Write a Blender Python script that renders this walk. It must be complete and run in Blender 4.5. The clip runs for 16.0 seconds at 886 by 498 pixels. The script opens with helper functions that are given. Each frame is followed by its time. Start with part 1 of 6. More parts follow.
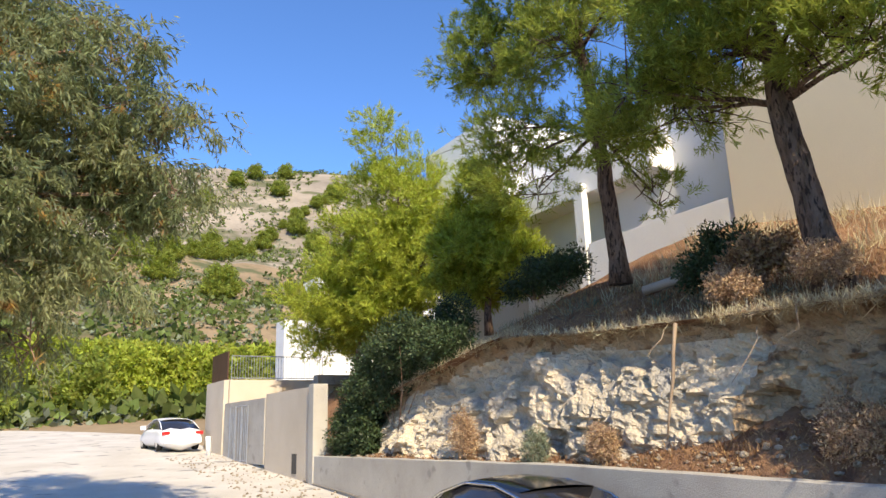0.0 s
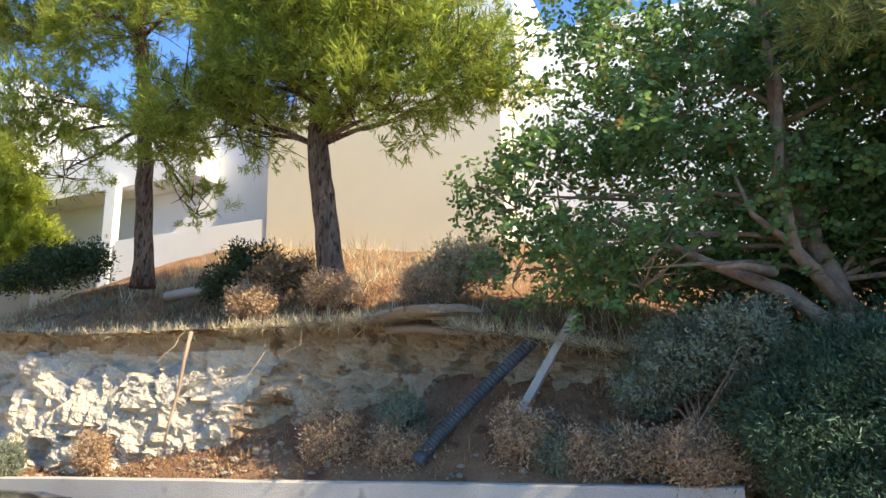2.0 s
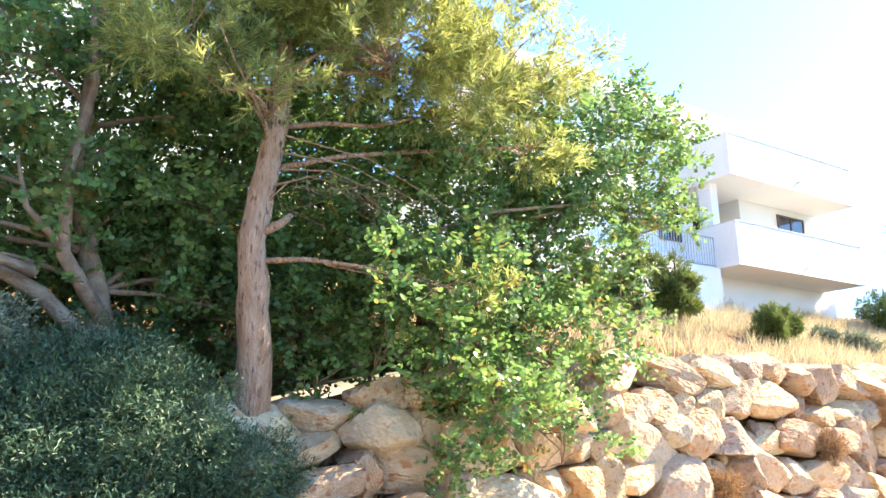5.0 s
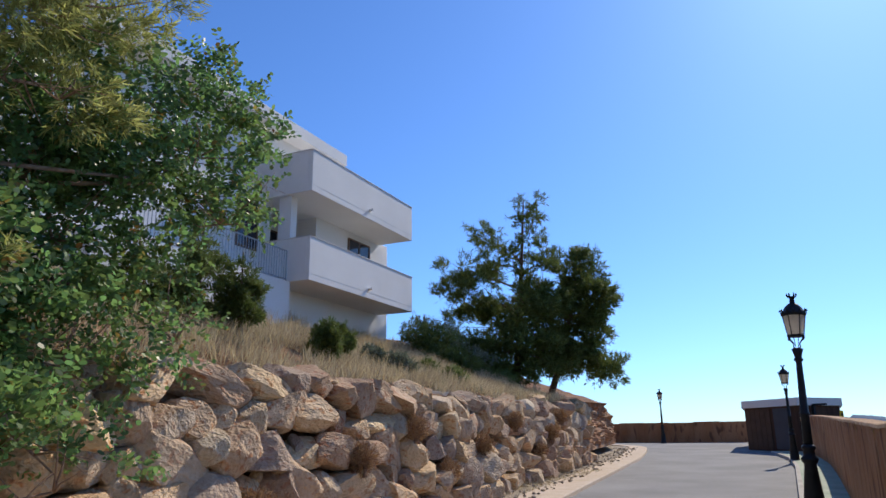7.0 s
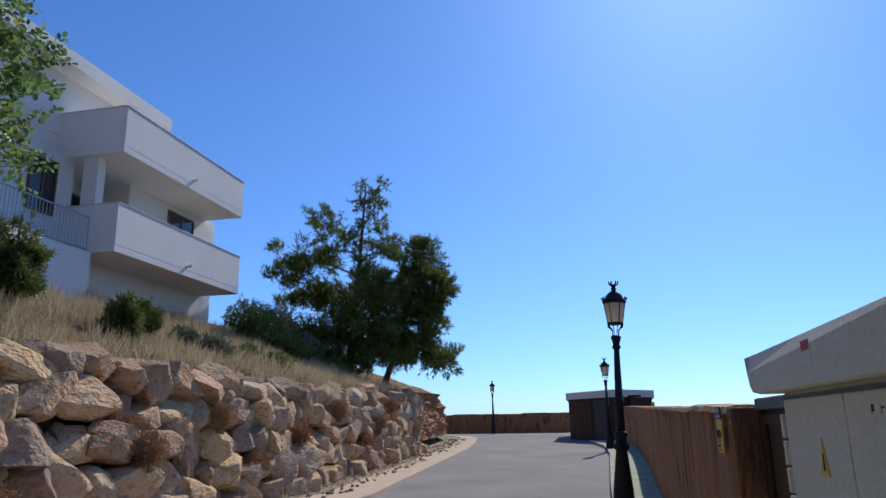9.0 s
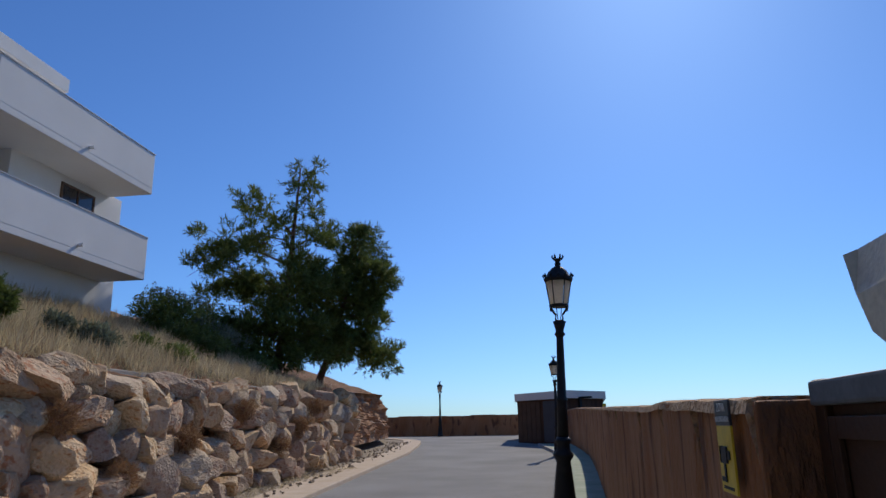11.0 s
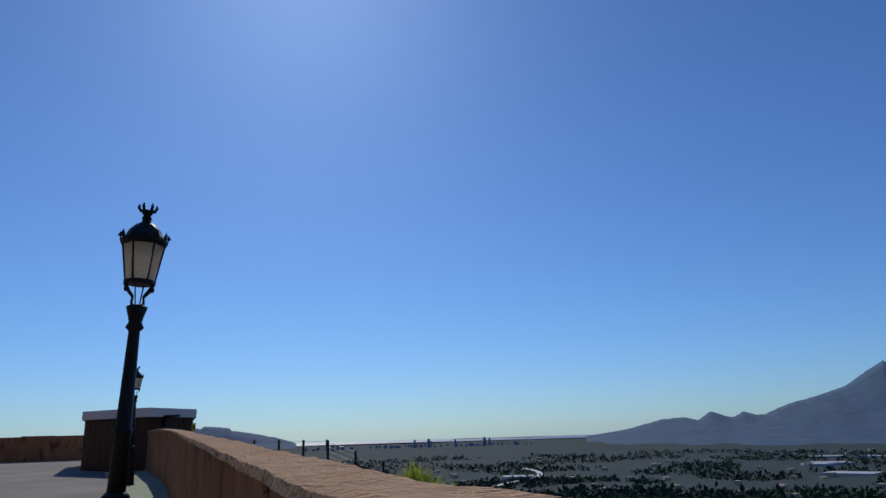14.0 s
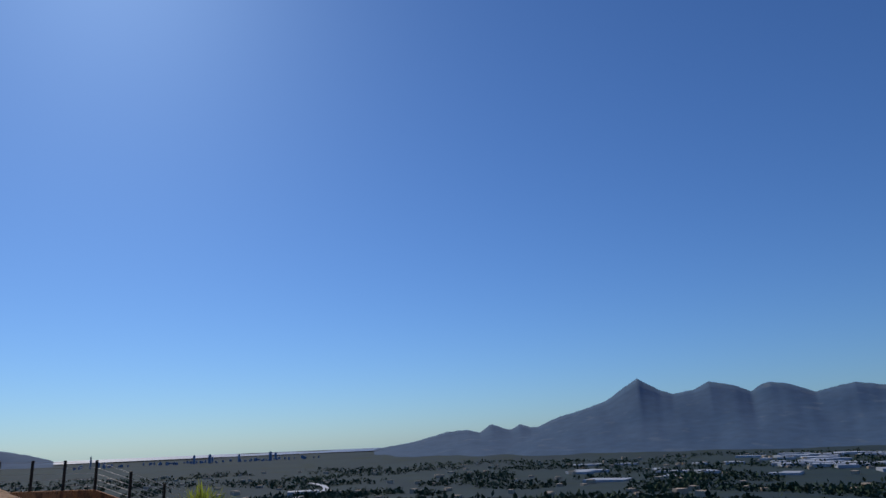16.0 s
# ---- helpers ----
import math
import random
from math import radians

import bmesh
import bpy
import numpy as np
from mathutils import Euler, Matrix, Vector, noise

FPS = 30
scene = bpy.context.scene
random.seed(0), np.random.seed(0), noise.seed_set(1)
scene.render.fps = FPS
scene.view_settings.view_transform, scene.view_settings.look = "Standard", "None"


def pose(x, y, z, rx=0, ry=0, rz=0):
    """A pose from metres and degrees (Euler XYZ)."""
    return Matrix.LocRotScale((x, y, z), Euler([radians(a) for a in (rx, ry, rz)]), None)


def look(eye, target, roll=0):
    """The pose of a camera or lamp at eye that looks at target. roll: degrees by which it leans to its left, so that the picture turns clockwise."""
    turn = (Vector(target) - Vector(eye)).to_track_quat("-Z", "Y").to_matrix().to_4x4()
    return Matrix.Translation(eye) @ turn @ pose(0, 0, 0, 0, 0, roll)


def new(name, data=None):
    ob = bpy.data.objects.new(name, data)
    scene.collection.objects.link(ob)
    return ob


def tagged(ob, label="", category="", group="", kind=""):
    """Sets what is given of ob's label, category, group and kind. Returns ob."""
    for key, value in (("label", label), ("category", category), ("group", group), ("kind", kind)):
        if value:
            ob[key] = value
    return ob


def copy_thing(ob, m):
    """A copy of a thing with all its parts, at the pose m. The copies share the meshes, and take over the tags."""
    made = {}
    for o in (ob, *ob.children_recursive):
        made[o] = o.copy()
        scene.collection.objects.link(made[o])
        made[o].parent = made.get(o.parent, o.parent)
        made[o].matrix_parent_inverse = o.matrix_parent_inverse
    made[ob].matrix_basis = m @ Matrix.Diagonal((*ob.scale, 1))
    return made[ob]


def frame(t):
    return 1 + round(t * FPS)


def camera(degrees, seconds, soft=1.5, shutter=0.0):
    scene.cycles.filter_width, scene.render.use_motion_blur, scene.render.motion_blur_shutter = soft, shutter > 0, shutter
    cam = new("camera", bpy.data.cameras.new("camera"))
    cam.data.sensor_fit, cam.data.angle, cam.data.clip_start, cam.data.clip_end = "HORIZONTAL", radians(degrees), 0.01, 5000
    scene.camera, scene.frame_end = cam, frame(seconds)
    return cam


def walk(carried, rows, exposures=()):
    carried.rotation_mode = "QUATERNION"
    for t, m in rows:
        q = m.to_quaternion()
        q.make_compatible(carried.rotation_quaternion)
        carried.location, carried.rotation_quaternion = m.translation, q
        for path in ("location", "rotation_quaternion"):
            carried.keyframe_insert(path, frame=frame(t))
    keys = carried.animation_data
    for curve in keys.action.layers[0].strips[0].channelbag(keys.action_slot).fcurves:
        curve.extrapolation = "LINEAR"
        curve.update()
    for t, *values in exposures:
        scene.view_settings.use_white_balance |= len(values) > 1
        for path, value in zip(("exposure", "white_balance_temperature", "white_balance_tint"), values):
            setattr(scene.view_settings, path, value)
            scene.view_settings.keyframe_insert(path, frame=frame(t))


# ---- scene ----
cam = camera(64.8, 16.0)
PATH = [
    (0, (-0.712, -0.976, 1.664), (0.296, 0.683, 2.146), -1.8),
    (0.5, (-0.769, -1.066, 1.62), (0.464, 0.432, 2.105), -1.7),
    (1, (-0.788, -1.095, 1.605), (0.669, 0.188, 2.088), -2.0),
    (1.5, (-0.819, -1.143, 1.581), (0.836, -0.128, 2.06), -1.8),
    (2, (-0.835, -1.153, 1.566), (0.981, -0.467, 2.047), -1.6),
    (2.5, (-0.79, -1.302, 1.65), (1.118, -0.921, 2.115), -1.6),
    (3, (-0.81, -1.429, 1.641), (1.13, -1.313, 2.11), -1.4),
    (3.5, (-0.829, -1.528, 1.619), (1.111, -1.654, 2.09), -1.1),
    (4, (-0.862, -1.673, 1.563), (1.045, -2.042, 2.041), -0.8),
    (4.5, (-0.769, -1.746, 1.518), (1.042, -2.441, 2.004), -0.1),
    (5, (-0.718, -1.934, 1.548), (0.95, -2.926, 2.032), 0.0),
    (5.2, (-0.71, -1.97, 1.536), (0.885, -3.072, 2.025), -0.0),
    (7.3, (-0.179, -3.093, 1.561), (0.53, -4.891, 2.074), -0.8),
    (7.5, (-0.203, -3.155, 1.545), (0.442, -4.978, 2.058), -0.8),
    (8, (-0.242, -3.363, 1.5), (0.252, -5.234, 2.003), -1.0),
    (8.2, (-0.246, -3.456, 1.485), (0.213, -5.338, 1.982), -1.0),
    (10.3, (-0.433, -5.842, 1.47), (-0.072, -7.749, 1.954), -1.1),
    (10.5, (-0.461, -6.128, 1.464), (-0.143, -8.041, 1.956), -1.2),
    (11, (-0.497, -6.739, 1.493), (-0.205, -8.656, 1.983), -1.0),
    (11.5, (-0.537, -7.283, 1.562), (-0.286, -9.204, 2.06), -1.0),
    (12, (-0.551, -7.92, 1.605), (-0.587, -9.858, 2.097), -1.3),
    (12.5, (-0.56, -8.572, 1.626), (-0.784, -10.497, 2.119), -1.3),
    (13, (-0.633, -9.168, 1.652), (-1.095, -11.048, 2.152), -1.2),
    (13.5, (-0.673, -9.716, 1.672), (-1.372, -11.52, 2.178), -1.4),
    (14, (-0.735, -10.159, 1.735), (-1.501, -11.935, 2.243), -1.7),
    (14.5, (-0.81, -10.551, 1.765), (-1.637, -12.299, 2.274), -2.0),
    (15, (-0.865, -10.908, 1.79), (-1.797, -12.603, 2.302), -2.0),
    (15.5, (-0.935, -11.304, 1.81), (-2.047, -12.885, 2.326), -2.3),
    (16, (-0.985, -11.702, 1.82), (-2.23, -13.178, 2.344), -2.3),
]
walk(cam, [(t, look(e, g, r)) for t, e, g, r in PATH],
     [(0, 0.72, 7600, 8), (1.5, 1.05, 7800, 7), (2.5, 1.65, 7900, 5), (3.5, 2.3, 8000, 5), (4.3, 2.55, 8300, 3), (5.2, 2.35, 8100, 4), (7.3, -0.25, 6500, 10), (8.2, -0.35, 6400, 10), (10.5, -0.55, 6450, 10), (12.5, -0.98, 6500, 10), (16, -1.12, 6500, 10)])

# ---- world and sun ----
SUN_EL = radians(38.5)
world = bpy.data.worlds.new("sky")
scene.world = world
world.use_nodes = True
wn = world.node_tree.nodes
sky = wn.new("ShaderNodeTexSky")
sky.sky_type, sky.sun_disc = "NISHITA", False
sky.sun_elevation, sky.sun_rotation = SUN_EL, radians(191)
sky.altitude, sky.air_density, sky.dust_density, sky.ozone_density = 200, 1.0, 0.4, 2.6
tint = wn.new("ShaderNodeMix")
tint.data_type, tint.blend_type = "RGBA", "MULTIPLY"
tint.inputs[0].default_value, tint.inputs[7].default_value = 1.0, (0.545, 0.88, 1.39, 1)
world.node_tree.links.new(sky.outputs[0], tint.inputs[6])
world.node_tree.links.new(tint.outputs[2], wn["Background"].inputs[0])
wn["Background"].inputs[1].default_value = 0.13
sun_data = bpy.data.lights.new("sun", "SUN")
sun_data.energy, sun_data.angle, sun_data.color = 4.7, radians(0.53), (1.0, 0.9, 0.75)
sun = new("sun", sun_data)
sun.matrix_world = look((-3.1, -15.7, 12.73), (0, 0, 0))

# ---- materials ----


def mat(name, a, b, scale=8.0, rough=0.85, bump=0.3, fine=60.0, metal=0.0, c=None, spots=0.55, stretch=(1, 1, 1), island=0.0, piece=0.0, spec=0.3, sub=0.0, grey=0.0):
    """Two-tone surface: broad stains from a to b, fine grain, spots of c, relief; island/piece vary single leaves or pieces."""
    m = bpy.data.materials.new(name)
    m.use_nodes = True
    nt = m.node_tree
    n, l = nt.nodes, nt.links
    bs = n["Principled BSDF"]
    bs.inputs["Roughness"].default_value = rough
    bs.inputs["Metallic"].default_value = metal
    bs.inputs["Specular IOR Level"].default_value = spec
    tc, mp = n.new("ShaderNodeTexCoord"), n.new("ShaderNodeMapping")
    mp.inputs["Scale"].default_value = stretch
    l.new(tc.outputs["Object"], mp.inputs[0])
    n1, n2 = n.new("ShaderNodeTexNoise"), n.new("ShaderNodeTexNoise")
    n1.inputs["Scale"].default_value, n1.inputs["Detail"].default_value = scale, 6
    n2.inputs["Scale"].default_value, n2.inputs["Detail"].default_value = fine, 4
    l.new(mp.outputs[0], n1.inputs[0]), l.new(mp.outputs[0], n2.inputs[0])
    r1 = n.new("ShaderNodeMapRange")
    r1.inputs[1].default_value, r1.inputs[2].default_value = 0.32, 0.68
    l.new(n1.outputs[0], r1.inputs[0])
    mx = n.new("ShaderNodeMix")
    mx.data_type = "RGBA"
    mx.inputs[6].default_value, mx.inputs[7].default_value = (*a, 1), (*b, 1)
    l.new(r1.outputs[0], mx.inputs[0])
    out = mx.outputs[2]
    if c:
        n3, r3 = n.new("ShaderNodeTexNoise"), n.new("ShaderNodeMapRange")
        n3.inputs["Scale"].default_value, n3.inputs["Detail"].default_value = scale * 2.3, 8
        l.new(mp.outputs[0], n3.inputs[0])
        r3.inputs[1].default_value, r3.inputs[2].default_value = spots, spots + 0.08
        l.new(n3.outputs[0], r3.inputs[0])
        m3 = n.new("ShaderNodeMix")
        m3.data_type = "RGBA"
        m3.inputs[7].default_value = (*c, 1)
        l.new(r3.outputs[0], m3.inputs[0]), l.new(out, m3.inputs[6])
        out = m3.outputs[2]
    if grey:
        gr, gm = n.new("ShaderNodeMapRange"), n.new("ShaderNodeMix")
        gm.data_type = "RGBA"
        gr.inputs[1].default_value, gr.inputs[2].default_value, gr.inputs[4].default_value = 0.45, 1.0, grey
        gm.inputs[7].default_value = (0.42, 0.36, 0.29, 1)
        wn_ = n.new("ShaderNodeTexWhiteNoise")
        wn_.noise_dimensions = "1D"
        l.new(n.new("ShaderNodeObjectInfo").outputs["Random"], wn_.inputs[1])
        l.new(wn_.outputs[0], gr.inputs[0]), l.new(gr.outputs[0], gm.inputs[0]), l.new(out, gm.inputs[6])
        out = gm.outputs[2]
    hs = n.new("ShaderNodeHueSaturation")
    l.new(out, hs.inputs[4])
    add = n.new("ShaderNodeMath")
    add.operation, add.inputs[1].default_value = "ADD", 0.5
    r2 = n.new("ShaderNodeMapRange")
    r2.inputs[3].default_value, r2.inputs[4].default_value = 0.25, 0.75
    l.new(n2.outputs[0], r2.inputs[0]), l.new(r2.outputs[0], add.inputs[0])
    val = add.outputs[0]
    if island or piece:
        rnd = n.new("ShaderNodeNewGeometry").outputs["Random Per Island"] if island else n.new("ShaderNodeObjectInfo").outputs["Random"]
        rr = n.new("ShaderNodeMapRange")
        k = island or piece
        rr.inputs[3].default_value, rr.inputs[4].default_value = 1 - k, 1 + k
        l.new(rnd, rr.inputs[0])
        mu = n.new("ShaderNodeMath")
        mu.operation = "MULTIPLY"
        l.new(val, mu.inputs[0]), l.new(rr.outputs[0], mu.inputs[1])
        val = mu.outputs[0]
        hr = n.new("ShaderNodeMapRange")
        hr.inputs[3].default_value, hr.inputs[4].default_value = 0.5 - 0.05 * k, 0.5 + 0.04 * k
        l.new(rnd, hr.inputs[0]), l.new(hr.outputs[0], hs.inputs[0])
    l.new(val, hs.inputs[2])
    l.new(hs.outputs[0], bs.inputs["Base Color"])
    if bump:
        bm_ = n.new("ShaderNodeBump")
        bm_.inputs["Strength"].default_value, bm_.inputs["Distance"].default_value = bump, 0.02 + 0.05 * (bump >= 0.9)
        l.new(n2.outputs[0], bm_.inputs["Height"]), l.new(bm_.outputs[0], bs.inputs["Normal"])
    if sub:
        tr = n.new("ShaderNodeBsdfTranslucent")
        ms = n.new("ShaderNodeMixShader")
        ms.inputs[0].default_value = sub
        l.new(hs.outputs[0], tr.inputs[0])
        l.new(bs.outputs[0], ms.inputs[1]), l.new(tr.outputs[0], ms.inputs[2])
        l.new(ms.outputs[0], n["Material Output"].inputs[0])
    return m


